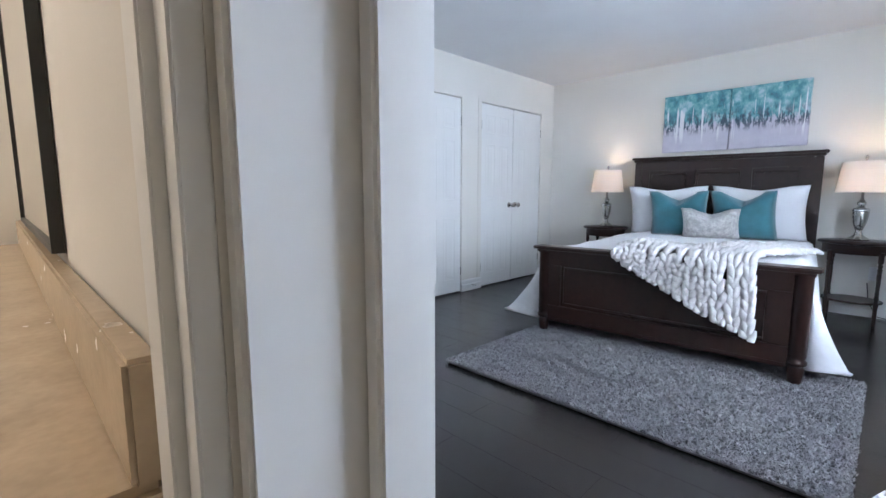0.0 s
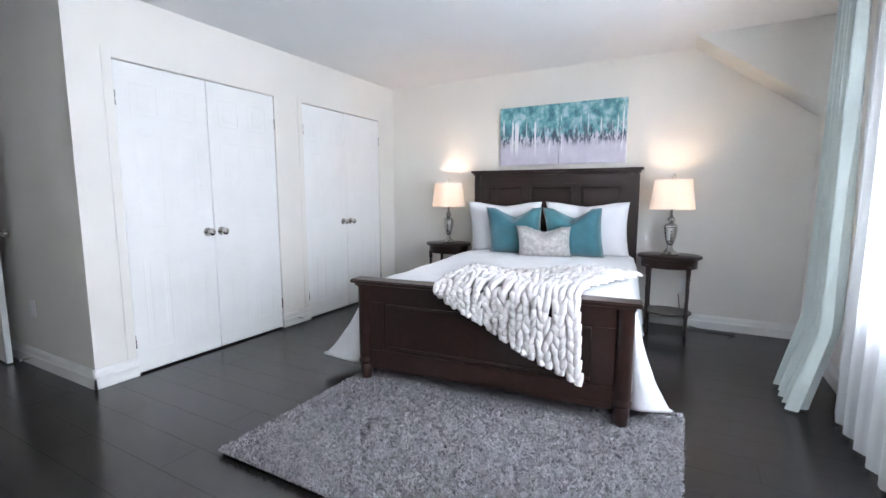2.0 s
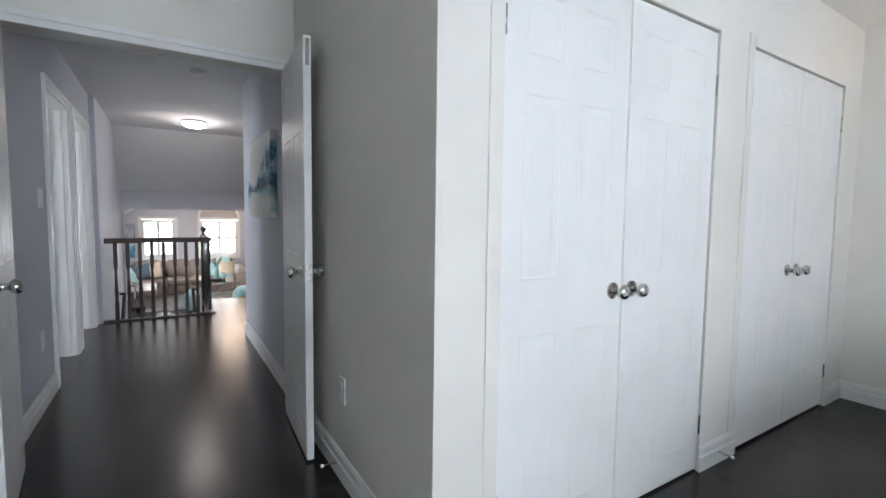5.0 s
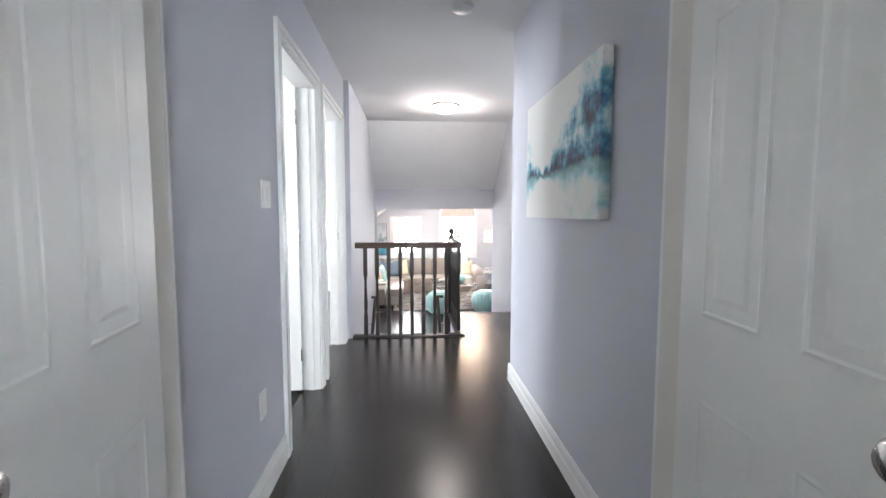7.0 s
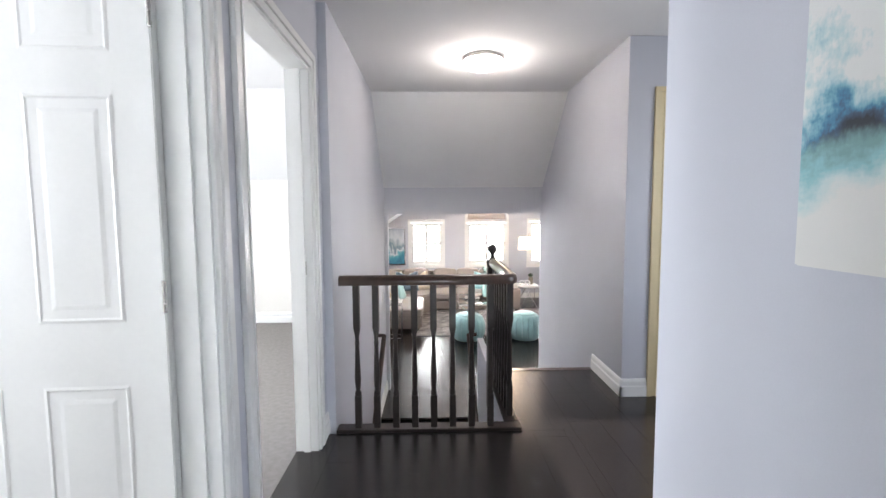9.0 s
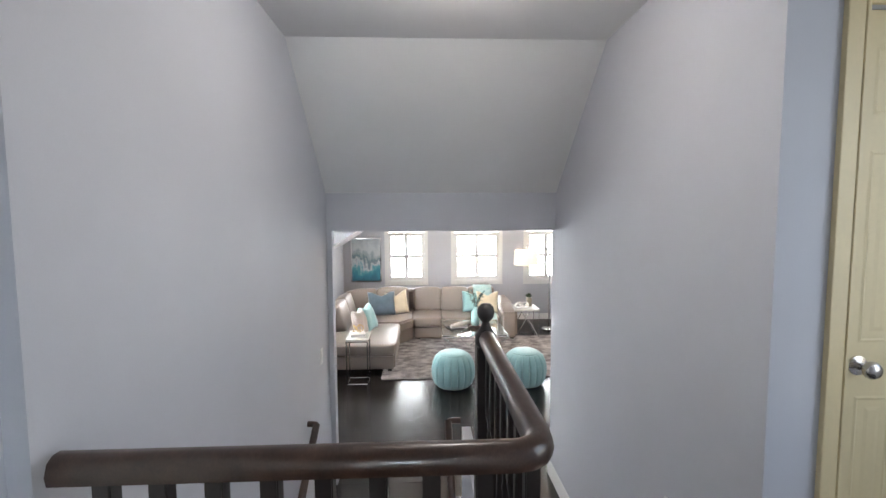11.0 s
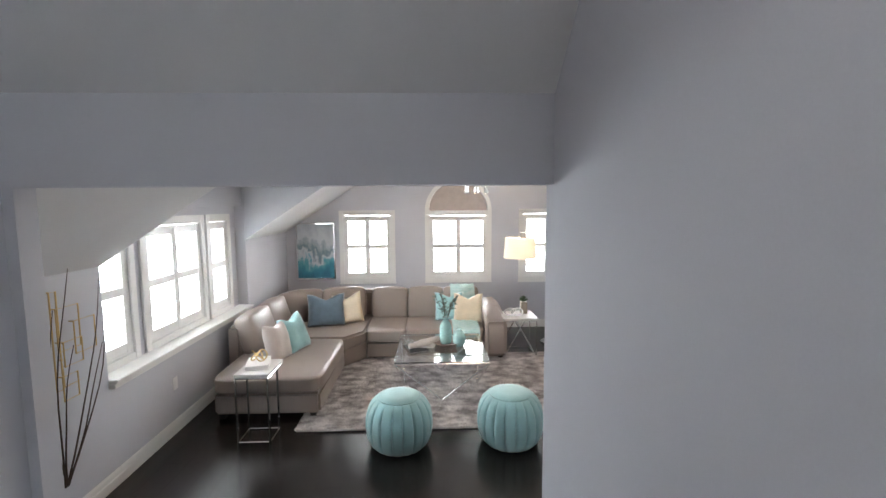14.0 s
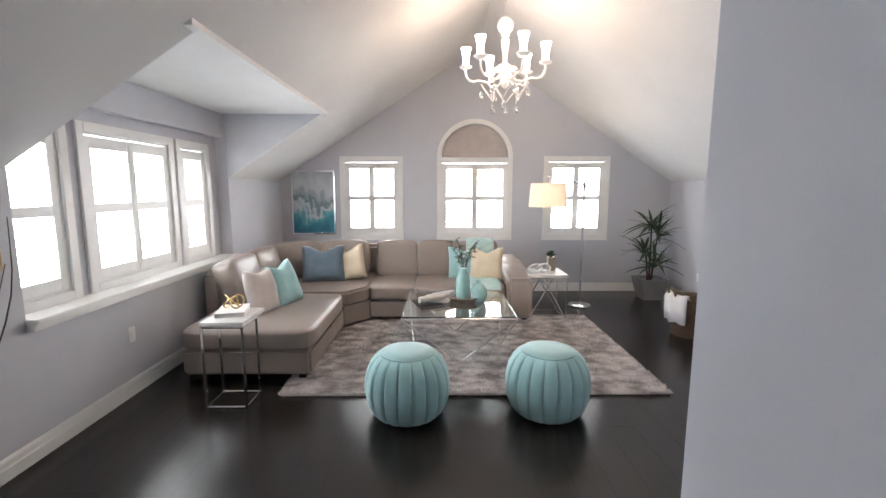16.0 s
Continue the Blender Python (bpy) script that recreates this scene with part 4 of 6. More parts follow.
# headboard
for s in (-1, 1):
    part("headboard_post", B((0.0, 0.075, s * (BW - 0.035) - 0.035, s * (BW - 0.035) + 0.035, 0, 1.40), bevel=0.008), ESPRESSO, bed)
part("headboard_cap", join(B((-0.012, 0.10, -BW - 0.03, BW + 0.03, 1.425, 1.45), bevel=0.006), B((-0.004, 0.088, -BW - 0.012, BW + 0.012, 1.40, 1.425), bevel=0.008)), ESPRESSO, bed)
part("headboard_panel", join(B((0.018, 0.045, -BW + 0.07, BW - 0.07, 0.45, 1.40)), B((0.045, 0.062, -BW + 0.07, BW - 0.07, 1.31, 1.40), bevel=0.004), B((0.045, 0.062, -BW + 0.07, BW - 0.07, 0.45, 0.95), bevel=0.004),
                             *[B((0.045, 0.062, y - 0.04, y + 0.04, 0.95, 1.31), bevel=0.004) for y in (-0.69, -0.24, 0.24, 0.69)],
                             *[tube([(0.05, a, 1.0), (0.05, b, 1.0), (0.05, b, 1.27), (0.05, a, 1.27)], 0.009, 6, closed=True) for a, b in ((-0.63, -0.30), (-0.18, 0.18), (0.30, 0.63))]), ESPRESSO, bed)
# footboard
FX = 2.17
for s in (-1, 1):
    y = s * (BW - 0.03)
    post = part("footboard_post", join(lathe([(0.028, 0.0), (0.034, 0.012), (0.040, 0.085), (0.033, 0.10), (0.048, 0.112), (0.050, 0.128), (0.040, 0.14), (0.044, 0.155), (0.044, 0.60), (0.050, 0.61), (0.050, 0.625)], 20, at=(FX + 0.03, y, 0.022))), ESPRESSO, bed, smooth=True)
part("footboard_panel", join(B((FX + 0.008, FX + 0.04, -BW + 0.07, BW - 0.07, 0.14, 0.64)), B((FX + 0.04, FX + 0.056, -BW + 0.07, BW - 0.07, 0.54, 0.64), bevel=0.004), B((FX + 0.04, FX + 0.056, -BW + 0.07, BW - 0.07, 0.13, 0.23), bevel=0.004),
                             B((FX + 0.04, FX + 0.056, -BW + 0.07, -BW + 0.17, 0.23, 0.54), bevel=0.004), B((FX + 0.04, FX + 0.056, BW - 0.17, BW - 0.07, 0.23, 0.54), bevel=0.004),
                             tube([(FX + 0.046, -BW + 0.19, 0.25), (FX + 0.046, BW - 0.19, 0.25), (FX + 0.046, BW - 0.19, 0.52), (FX + 0.046, -BW + 0.19, 0.52)], 0.009, 6, closed=True)), ESPRESSO, bed)
part("footboard_cap", join(B((FX - 0.03, FX + 0.095, -BW - 0.045, BW + 0.045, 0.655, 0.678), bevel=0.007), B((FX - 0.018, FX + 0.078, -BW - 0.02, BW + 0.02, 0.635, 0.655), bevel=0.006)), ESPRESSO, bed)
part("bottom_rail", B((FX, FX + 0.055, -BW + 0.07, BW - 0.07, 0.105, 0.14), bevel=0.008), ESPRESSO, bed)
for s in (-1, 1):
    part("side_rail", B((0.06, FX, s * (BW - 0.045) - 0.014, s * (BW - 0.045) + 0.014, 0.20, 0.38), bevel=0.004), ESPRESSO, bed)
mat_ob = tagged(part("mattress", B((0.08, FX - 0.03, -0.745, 0.745, 0.30, 0.615), bevel=0.05), LINEN, smooth=True, m=BED), "white mattress in the bed frame", "mattress")


def bedspread():
    """White quilt over the mattress, its sides falling in folds and flaring at the foot."""
    bm, g = bmesh.new(), []
    nx, ns = 44, 64
    for i in range(nx + 1):
        x = 0.16 + (FX - 0.20) * i / nx
        row = []
        for j in range(ns + 1):
            s = -1.40 + 2.80 * j / ns
            a, sg = abs(s), 1 if s > 0 else -1
            if a < 0.77:
                y, z = s, 0.640 + 0.020 * noise.noise((x * 3, s * 3, 0)) + 0.03 * (1 - (a / 0.77) ** 4)
            else:
                d = a - 0.77
                f = max(0.0, (i / nx - 0.62) / 0.38)
                fall = min(d, 0.60) * 0.93
                fold = 0.025 * math.sin(x * 17 + sg) * (d / 0.6)
                y = sg * (0.775 + 0.035 * min(1, d * 8) + (0.05 + (0.15 if sg > 0 else 0.30) * f * f) * (d / 0.6) ** 1.5 + fold)
                z = 0.640 - fall * (0.97 - 0.02 * f) + 0.008 * noise.noise((x * 9, d * 9, sg))
            row.append(bm.verts.new((x + (0.03 if i == nx else 0) * noise.noise((s * 4, 1, 1)), y, max(z, 0.035))))
        g.append(row)
    for q in (0.35, 0.7, 1.0):
        row = []
        for v in g[nx]:
            y = v.co.y
            edge = math.copysign(0.80, y)
            row.append(bm.verts.new((v.co.x + 0.03 * math.sin(q * 3), edge + (y - edge) * (1 - q) if abs(y) > 0.80 else y, v.co.z - (0.03 * q if abs(y) > 0.80 else 0.004 * q))))
        g.append(row)
    for i in range(len(g) - 1):
        for j in range(ns):
            bm.faces.new((g[i][j], g[i + 1][j], g[i + 1][j + 1], g[i][j + 1]))
    ob = part("bedspread", bm, QUILT, smooth=True, m=BED)
    md = ob.modifiers.new("thick", "SOLIDIFY")
    md.thickness, md.offset = 0.018, -1
    return tagged(ob, "white quilted bedspread hanging over the bed's sides", "bedspread")


bedspread()


def throw():
    """A chunky hand-knit throw: fat loops in plaits lying on the bed's foot and hanging over the footboard to a point."""
    bm = bmesh.new()

    def lay(u, d):
        # u across from 0 to 1; d along: below 0 on the bed, above 0 over the footboard
        y = -0.24 + 0.80 * u
        hang = 0.04 + 0.44 * u ** 0.85
        top = 0.50 + 0.30 * u
        if d < 0:
            k = -d * top
            return Vector((FX - 0.02 - k, y + 0.30 * k * (0.2 + u), 0.700 + 0.018 * math.sin(7 * u + 5 * k) - 0.012 * min(1, k * 6)))
        k = d * hang
        if k < 0.05:
            a = k / 0.05 * 1.5
            return Vector((FX - 0.02 + 0.135 * math.sin(a * 1.05), y, 0.70 - 0.035 * (1 - math.cos(a))))
        return Vector((FX + 0.115 + 0.015 * math.sin(9 * u + 6 * k), y + 0.04 * k, 0.665 - (k - 0.05)))
    cols = 11
    for c in range(cols):
        for half in (0, 1):
            rows = 15
            for r in range(rows):
                d0 = -1 + 2.0 * r / rows
                d1 = d0 + 4.3 / rows
                u0 = (c + (0.08 if half == 0 else 0.92)) / cols
                u1 = (c + 0.5) / cols
                jit = 0.035 * noise.noise((c * 3.1, r * 2.3, half))
                pts = [lay(min(1, max(0, u0 + (u1 - u0) * q + jit)), min(1.0, d0 + (d1 - d0) * q)) for q in (0, 0.25, 0.5, 0.75, 1)]
                lift = [0.0, 0.016, 0.022, 0.014, -0.004]
                out = [Vector((0, 0, l)) if d0 < 0 else Vector((l, 0, l * 0.3)) for l in lift]
                if (pts[0] - pts[-1]).length > 0.015:
                    tube([p + o for p, o in zip(pts, out)], [0.011, 0.018, 0.021, 0.018, 0.012], 8, bm)
    return tagged(part("throw_blanket", bm, YARN, smooth=True, m=BED), "chunky hand-knit pale grey throw draped over the footboard", "blanket")


throw()


def on_bed(x, y, z, tilt, turn=0):
    return BED @ pose(x, y, z, 0, 0, 90 + turn) @ pose(0, 0, 0, tilt, 0, 0)


pillow("bed_pillow", 0.72, 0.52, 0.20, LINEN, on_bed(0.27, -0.385, 0.645, 18, 3), "white bed pillow leaning on the headboard", 0.035, "white pillows")
pillow("bed_pillow", 0.72, 0.52, 0.20, LINEN, on_bed(0.27, 0.385, 0.645, 18, -4), "white bed pillow leaning on the headboard", 0.035, "white pillows")
pillow("throw_pillow", 0.50, 0.48, 0.17, TEAL, on_bed(0.46, -0.24, 0.655, 24, 5), "teal velvet cushion with a dented top", 0.12, "teal cushions")
pillow("throw_pillow", 0.50, 0.48, 0.17, TEAL, on_bed(0.46, 0.30, 0.655, 24, -6), "teal velvet cushion with a dented top", 0.12, "teal cushions")
pillow("lumbar_pillow", 0.46, 0.30, 0.14, SILVERY, on_bed(0.64, 0.06, 0.665, 24, 2), "small silvery textured cushion with a dented top", 0.085)

rug = tagged(part("bedroom_rug", B((2.61, 4.0, 0.43, 2.33, 0.0, 0.020), bevel=0.008), RUGGREY), "grey shag rug under the foot of the bed", "rug")


def shag(name, x0, x1, y0, y1, z, count, h, mat, parent):
    """Pile of many small tufts over a rug."""
    rng = np.random.default_rng(4)
    n = count
    cx, cy = rng.uniform(x0, x1, n), rng.uniform(y0, y1, n)
    a, l = rng.uniform(0, 2 * math.pi, n), rng.uniform(0.4, 1.0, n) * h
    lean = rng.uniform(0.2, 1.0, n) * h
    w = 0.006
    verts = np.empty((n, 3, 3))
    verts[:, 0] = np.stack([cx - w * np.sin(a), cy + w * np.cos(a), np.full(n, z)], 1)
    verts[:, 1] = np.stack([cx + w * np.sin(a), cy - w * np.cos(a), np.full(n, z)], 1)
    verts[:, 2] = np.stack([cx + lean * np.cos(a), cy + lean * np.sin(a), z + l], 1)
    me = bpy.data.meshes.new(name)
    me.from_pydata(verts.reshape(-1, 3).tolist(), [], np.arange(3 * n).reshape(-1, 3).tolist())
    me.materials.append(mat)
    ob = new(name, me)
    ob.parent = parent
    return tagged(ob, kind="stuff")


shag("pile", 2.60, 4.005, 0.425, 2.335, 0.019, 90000, 0.016, RUGGREY, rug)


def nightstand(m, label):
    root = thing("nightstand", m, label, "nightstand", "bedside tables")
    def oval(profile):
        bm = lathe(profile, 36)
        bmesh.ops.scale(bm, verts=bm.verts, vec=(0.82, 1.0, 1.0))
        return bm
    part("tabletop", oval([(0.0, 0.655), (0.245, 0.655), (0.255, 0.662), (0.258, 0.672), (0.25, 0.682), (0.0, 0.682)]), ESPRESSO, root, smooth=True)
    part("apron", oval([(0.215, 0.575), (0.222, 0.58), (0.222, 0.655), (0.205, 0.655), (0.205, 0.575)]), ESPRESSO, root, smooth=True)
    part("shelf", oval([(0.0, 0.17), (0.195, 0.17), (0.20, 0.178), (0.195, 0.188), (0.0, 0.188)]), ESPRESSO, root, smooth=True)
    for sx in (-1, 1):
        for sy in (-1, 1):
            part("leg", lathe([(0.010, 0), (0.014, 0.015), (0.014, 0.15), (0.018, 0.17), (0.018, 0.19), (0.012, 0.205), (0.016, 0.23), (0.012, 0.26), (0.016, 0.42), (0.011, 0.445), (0.019, 0.46), (0.011, 0.475), (0.019, 0.49), (0.011, 0.505), (0.019, 0.52), (0.019, 0.60)], 14, at=(sx * 0.125, sy * 0.155, 0)), ESPRESSO, root, smooth=True)


def table_lamp(m, label):
    root = thing("table_lamp", m, label, "lamp", "bedside lamps")
    part("base", lathe([(0.0, 0), (0.075, 0), (0.078, 0.010), (0.060, 0.022), (0.030, 0.045), (0.020, 0.075), (0.028, 0.095), (0.042, 0.14), (0.052, 0.20), (0.054, 0.245), (0.050, 0.262), (0.030, 0.27), (0.018, 0.285), (0.028, 0.295), (0.030, 0.31), (0.020, 0.325), (0.010, 0.34), (0.010, 0.42), (0.0, 0.42)], 28), NICKEL, root, "mercury glass and nickel urn base", smooth=True)
    part("collar", lathe([(0.055, 0.238), (0.058, 0.243), (0.058, 0.252), (0.053, 0.257)], 28), CHROME, root, smooth=True)
    part("shade", lathe([(0.178, 0.395), (0.146, 0.645), (0.143, 0.645), (0.175, 0.395)], 40), SHADE, root, "white linen drum shade, lit", smooth=True)
    part("harp", tube([(0.0, 0.0, 0.42), (0.0, 0.05, 0.47), (0.0, 0.05, 0.60), (0.0, 0.0, 0.655), (0.0, -0.05, 0.60), (0.0, -0.05, 0.47)], 0.0025, 6, closed=True), NICKEL, root)
    part("finial", lathe([(0.006, 0.655), (0.010, 0.668), (0.012, 0.680), (0.007, 0.692), (0.0, 0.70)], 12), NICKEL, root, smooth=True)


for y, lab in ((2.76, "beside the closet wall"), (0.585, "beside the window wall")):
    nightstand(pose(5.71, y, 0), "dark oval bedside table with turned legs " + lab)
    table_lamp(pose(5.71, y, 0.683), "silver urn table lamp with white shade, lit, " + lab)
    bulb("bulb_bedside", (5.71, y, 0.683 + 0.48), 9, (1.0, 0.74, 0.48), 0.05)
canvas("birch_canvas", pose(5.915, 1.630, 1.505), 0.622, 0.592, 0.035, FOREST, "teal and lilac birch forest canvas over the headboard").matrix_basis = pose(5.915, 1.630, 1.505)
canvas("birch_canvas", pose(5.915, 1.002, 1.505), 0.622, 0.592, 0.035, FOREST, "teal and lilac birch forest canvas over the headboard")
root = tagged(part("power_cord", tube([(5.93, 0.50, 0.30), (5.92, 0.48, 0.15), (5.91, 0.42, 0.02), (5.84, 0.24, 0.006), (5.84, 0.05, 0.006), (5.75, 0.10, 0.006)], 0.004, 6), BLACK, smooth=True), "black lamp cord on the floor by the wall", "cord")


def drape(name, x0, x1, y, z0, z1, waves, depth, mat, label, pool=0.0):
    bm, g = bmesh.new(), []
    nx, nz = 90, 26
    for k in range(nz + 1):
        f = k / nz
        row = []
        for i in range(nx + 1):
            u = i / nx
            amp = depth * (0.7 + 0.5 * (1 - f)) * (1 + 0.3 * noise.noise((u * 3, f * 2, x0)))
            row.append(bm.verts.new((x0 + (x1 - x0) * u + 0.02 * noise.noise((u * 4, f * 3, 2)) + (-0.06 * pool * (1 - f) ** 3), y + amp * math.sin(u * waves * 2 * math.pi + 0.8 * noise.noise((u * 5, f * 2, 7))) + pool * (0.12 * max(0, 1 - f * 5)), z0 + (z1 - z0) * f)))
        g.append(row)
    for k in range(nz):
        for i in range(nx):
            bm.faces.new((g[k][i], g[k][i + 1], g[k + 1][i + 1], g[k + 1][i]))
    return tagged(part(name, bm, mat, smooth=True), label, "curtain")


drape("curtain", 4.42, 4.84, -0.245, 0.012, 2.40, 4.5, 0.045, CURTAIN, "seafoam satin curtain hanging to the floor by the window", 1.0)
drape("sheer_curtain", 1.6, 4.42, -0.29, 0.02, 2.40, 19, 0.022, SHEER, "white sheer curtain glowing with daylight")
root = thing("curtain_rod", pose(3.1, -0.26, 2.415), "slim nickel curtain rod over the window", "curtain rod")
part("rod", tube([(-1.9, 0, 0), (1.95, 0, 0)], 0.012, 12), NICKEL, root, smooth=True)
part("finial", lathe([(0.0, -0.02), (0.02, 0), (0.0, 0.02)], 12, at=(1.96, 0, 0)), NICKEL, root, smooth=True)
for x in (-1.5, 0, 1.5):
    part("bracket", B((x - 0.008, x + 0.008, -0.14, 0, -0.006, 0.006)), NICKEL, root)
root = tagged(thing("bedroom_window", pose(WIN[0], -0.40, WIN[2]), "wide white bedroom window behind sheer curtains", "window"), kind="structure")
w, h = WIN[1] - WIN[0], WIN[3] - WIN[2]
part("window_frame", B((0, 0.05, -0.12, 0.0, 0, h), (w - 0.05, w, -0.12, 0.0, 0, h), (0.05, w - 0.05, -0.12, 0.0, 0, 0.05), (0.05, w - 0.05, -0.12, 0, h - 0.05, h), (w / 3 - 0.025, w / 3 + 0.025, -0.1, -0.03, 0.05, h - 0.05), (w * 2 / 3 - 0.025, w * 2 / 3 + 0.025, -0.1, -0.03, 0.05, h - 0.05)), TRIM, root)
part("window_sill", B((-0.05, w + 0.05, 0.0, 0.05, -0.03, 0.0), bevel=0.005), TRIM, root)
pane = part("pane", B((0.05, w - 0.05, -0.07, -0.066, 0.05, h - 0.05)), GLASS, root)
pane.visible_shadow = False


def armchair(m, label):
    """An upholstered tub chair facing +y, origin on the floor at its middle."""
    root = thing("armchair", m, label, "armchair", "bedroom armchairs")
    part("seat_cushion", B((-0.29, 0.29, -0.24, 0.33, 0.32, 0.46), bevel=0.045), LINEN, root, smooth=True)
    for z in (0.395,):
        part("piping", tube([(-0.25, -0.241, z), (0.25, -0.241, z), (0.291, -0.20, z), (0.291, 0.29, z), (0.25, 0.331, z), (-0.25, 0.331, z), (-0.291, 0.29, z), (-0.291, -0.20, z)], 0.006, 6, closed=True), LINEN, root, "pale piping", smooth=True)
    part("seat_base", B((-0.31, 0.31, -0.27, 0.34, 0.14, 0.32), bevel=0.02), LINEN, root, smooth=True)
    bm, g = bmesh.new(), []
    n = 28
    for i in range(n + 1):
        a = math.pi * (1.0 + i / n)
        top = 0.56 + 0.16 * math.sin((i / n) * math.pi) ** 0.7
        row = []
        for r, z in ((0.30, 0.16), (0.30, top - 0.03), (0.325, top), (0.355, top), (0.38, top - 0.03), (0.37, 0.16)):
            row.append(bm.verts.new((r * math.cos(a), 0.02 + r * 0.95 * math.sin(a), z)))
        g.append(row)
    for a, b in zip(g, g[1:]):
        for k in range(6):
            bm.faces.new((a[k], a[(k + 1) % 6], b[(k + 1) % 6], b[k]))
    bm.faces.new(g[0])
    bm.faces.new(g[-1][::-1])
    part("backrest", bm, LINEN, root, smooth=True)
    for sx in (-1, 1):
        for sy in (-0.2, 0.27):
            part("leg", lathe([(0.014, 0), (0.024, 0.14)], 12, at=(sx * 0.25, sy, 0)), ESPRESSO, root, smooth=True)


armchair(pose(1.14, 1.72, 0, 0, 0, -100) @ Matrix.Diagonal((0.82, 0.72, 0.86, 1)), "cream tub armchair with cushions beside the bathroom wall")
pillow("throw_pillow", 0.25, 0.20, 0.17, LINEN, pose(1.08, 1.62, 0.335, 0, 0, -70) @ pose(0, 0, 0, -40), "pale blue-white cushion on the cream armchair", 0.03)
pillow("throw_pillow", 0.24, 0.20, 0.18, AQUA, pose(1.02, 1.55, 0.34, 0, 0, -75) @ pose(0, 0, 0, -30), "aqua cushion on the cream armchair", 0.03)
armchair(pose(2.08, 0.0, 0, 0, 0, 25) @ Matrix.Diagonal((0.95, 0.95, 0.80, 1)), "white tub armchair with pale piping by the window")
pillow("throw_pillow", 0.40, 0.30, 0.15, LINEN, pose(2.15, -0.10, 0.365, 0, 0, 205) @ pose(0, 0, 0, 30), "pale grey cushion on the white armchair", 0.03)

# ---- living room things ----
F = LF


def cushion(x0, x1, y0, y1, z0, z1, puff=0.02, bevel=0.045):
    """A stuffed leather block with rounded edges and a swollen top."""
    bm = B((x0, x1, y0, y1, z0, z1))
    bmesh.ops.subdivide_edges(bm, edges=bm.edges, cuts=4, use_grid_fill=True)
    c = Vector(((x0 + x1) / 2, (y0 + y1) / 2, (z0 + z1) / 2))
    hx, hy, hz = (x1 - x0) / 2, (y1 - y0) / 2, (z1 - z0) / 2
    for v in bm.verts:
        d = v.co - c
        u, w, t = d.x / hx, d.y / hy, d.z / hz
        r = bevel
        for ax, (p, q, hh) in enumerate(((w, t, hx), (u, t, hy), (u, w, hz))):
            k = (u, w, t)[ax]
            if abs(k) > 0.99:
                d[ax] += math.copysign(puff * (1 - p * p) * (1 - q * q), k)
        v.co = c + d
    return bm


sofa = thing("sectional_sofa", pose(0, 0, 0), "taupe leather L-shaped sectional sofa", "sofa")
zb, zs, zt = F + 0.055, F + 0.27, F + 0.435
XF, YF = 1.77, 15.66
part("chaise_base", B((0.74, XF, 14.06, 15.36, zb, zs), bevel=0.025), LEATHER, sofa, smooth=True)
part("chaise_cushion", cushion(0.72, XF + 0.02, 14.03, 15.35, zs, zt, 0.012, 0.05), LEATHER, sofa, smooth=True).modifiers.new("round", "SUBSURF").levels = 1
part("corner_base", prism([(0.62, 15.37), (XF, 15.37), (2.0, YF), (2.0, 16.70), (0.62, 16.70)], "z", zb, zs), LEATHER, sofa)
bm = prism([(0.64, 15.36), (XF + 0.02, 15.36), (2.0, YF - 0.02), (2.0, 16.60), (0.64, 16.60)], "z", zs, zt)
bmesh.ops.bevel(bm, geom=list(bm.edges), offset=0.03, segments=3, affect="EDGES")
part("corner_cushion", bm, LEATHER, sofa, smooth=True)
for i in range(3):
    x0 = 2.005 + i * 0.53
    part("seat_base", B((x0, x0 + 0.525, YF, 16.68, zb, zs), bevel=0.02), LEATHER, sofa, smooth=True)
    part("seat_cushion", cushion(x0, x0 + 0.525, YF - 0.025, 16.45, zs, zt, 0.014), LEATHER, sofa, smooth=True).modifiers.new("round", "SUBSURF").levels = 1
    bk = cushion(x0 + 0.003, x0 + 0.522, -0.11, 0.11, 0, 0.45, 0.025)
    bmesh.ops.rotate(bk, verts=bk.verts, cent=(0, 0, 0), matrix=Matrix.Rotation(radians(-12), 3, "X"))
    bmesh.ops.translate(bk, verts=bk.verts, vec=(0, 16.42, zt - 0.02))
    part("back_cushion", bk, LEATHER, sofa, smooth=True).modifiers.new("round", "SUBSURF").levels = 1
part("back_frame", B((1.3, 3.62, 16.60, 16.78, zb, F + 0.80), bevel=0.04), LEATHER, sofa, smooth=True)
part("side_back_frame", B((0.58, 0.74, 14.75, 16.3, zb, F + 0.76), bevel=0.04), LEATHER, sofa, smooth=True)
for y0, y1 in ((14.78, 15.38), (15.39, 15.98)):
    bk = cushion(-0.11, 0.11, y0, y1, 0, 0.45, 0.035)
    bmesh.ops.rotate(bk, verts=bk.verts, cent=(0, 0, 0), matrix=Matrix.Rotation(radians(-16), 3, "Y"))
    bmesh.ops.translate(bk, verts=bk.verts, vec=(0.86, 0, zt - 0.02))
    part("back_cushion", bk, LEATHER, sofa, smooth=True).modifiers.new("round", "SUBSURF").levels = 1
for cx0, cy0, rot in ((1.02, 16.22, -36), (1.58, 16.42, -14)):
    bk = cushion(-0.31, 0.31, -0.11, 0.11, 0, 0.45, 0.035)
    bmesh.ops.transform(bk, verts=bk.verts, matrix=pose(cx0, cy0, zt - 0.02, 0, 0, -rot) @ pose(0, 0, 0, -12))
    part("back_cushion", bk, LEATHER, sofa, smooth=True).modifiers.new("round", "SUBSURF").levels = 1
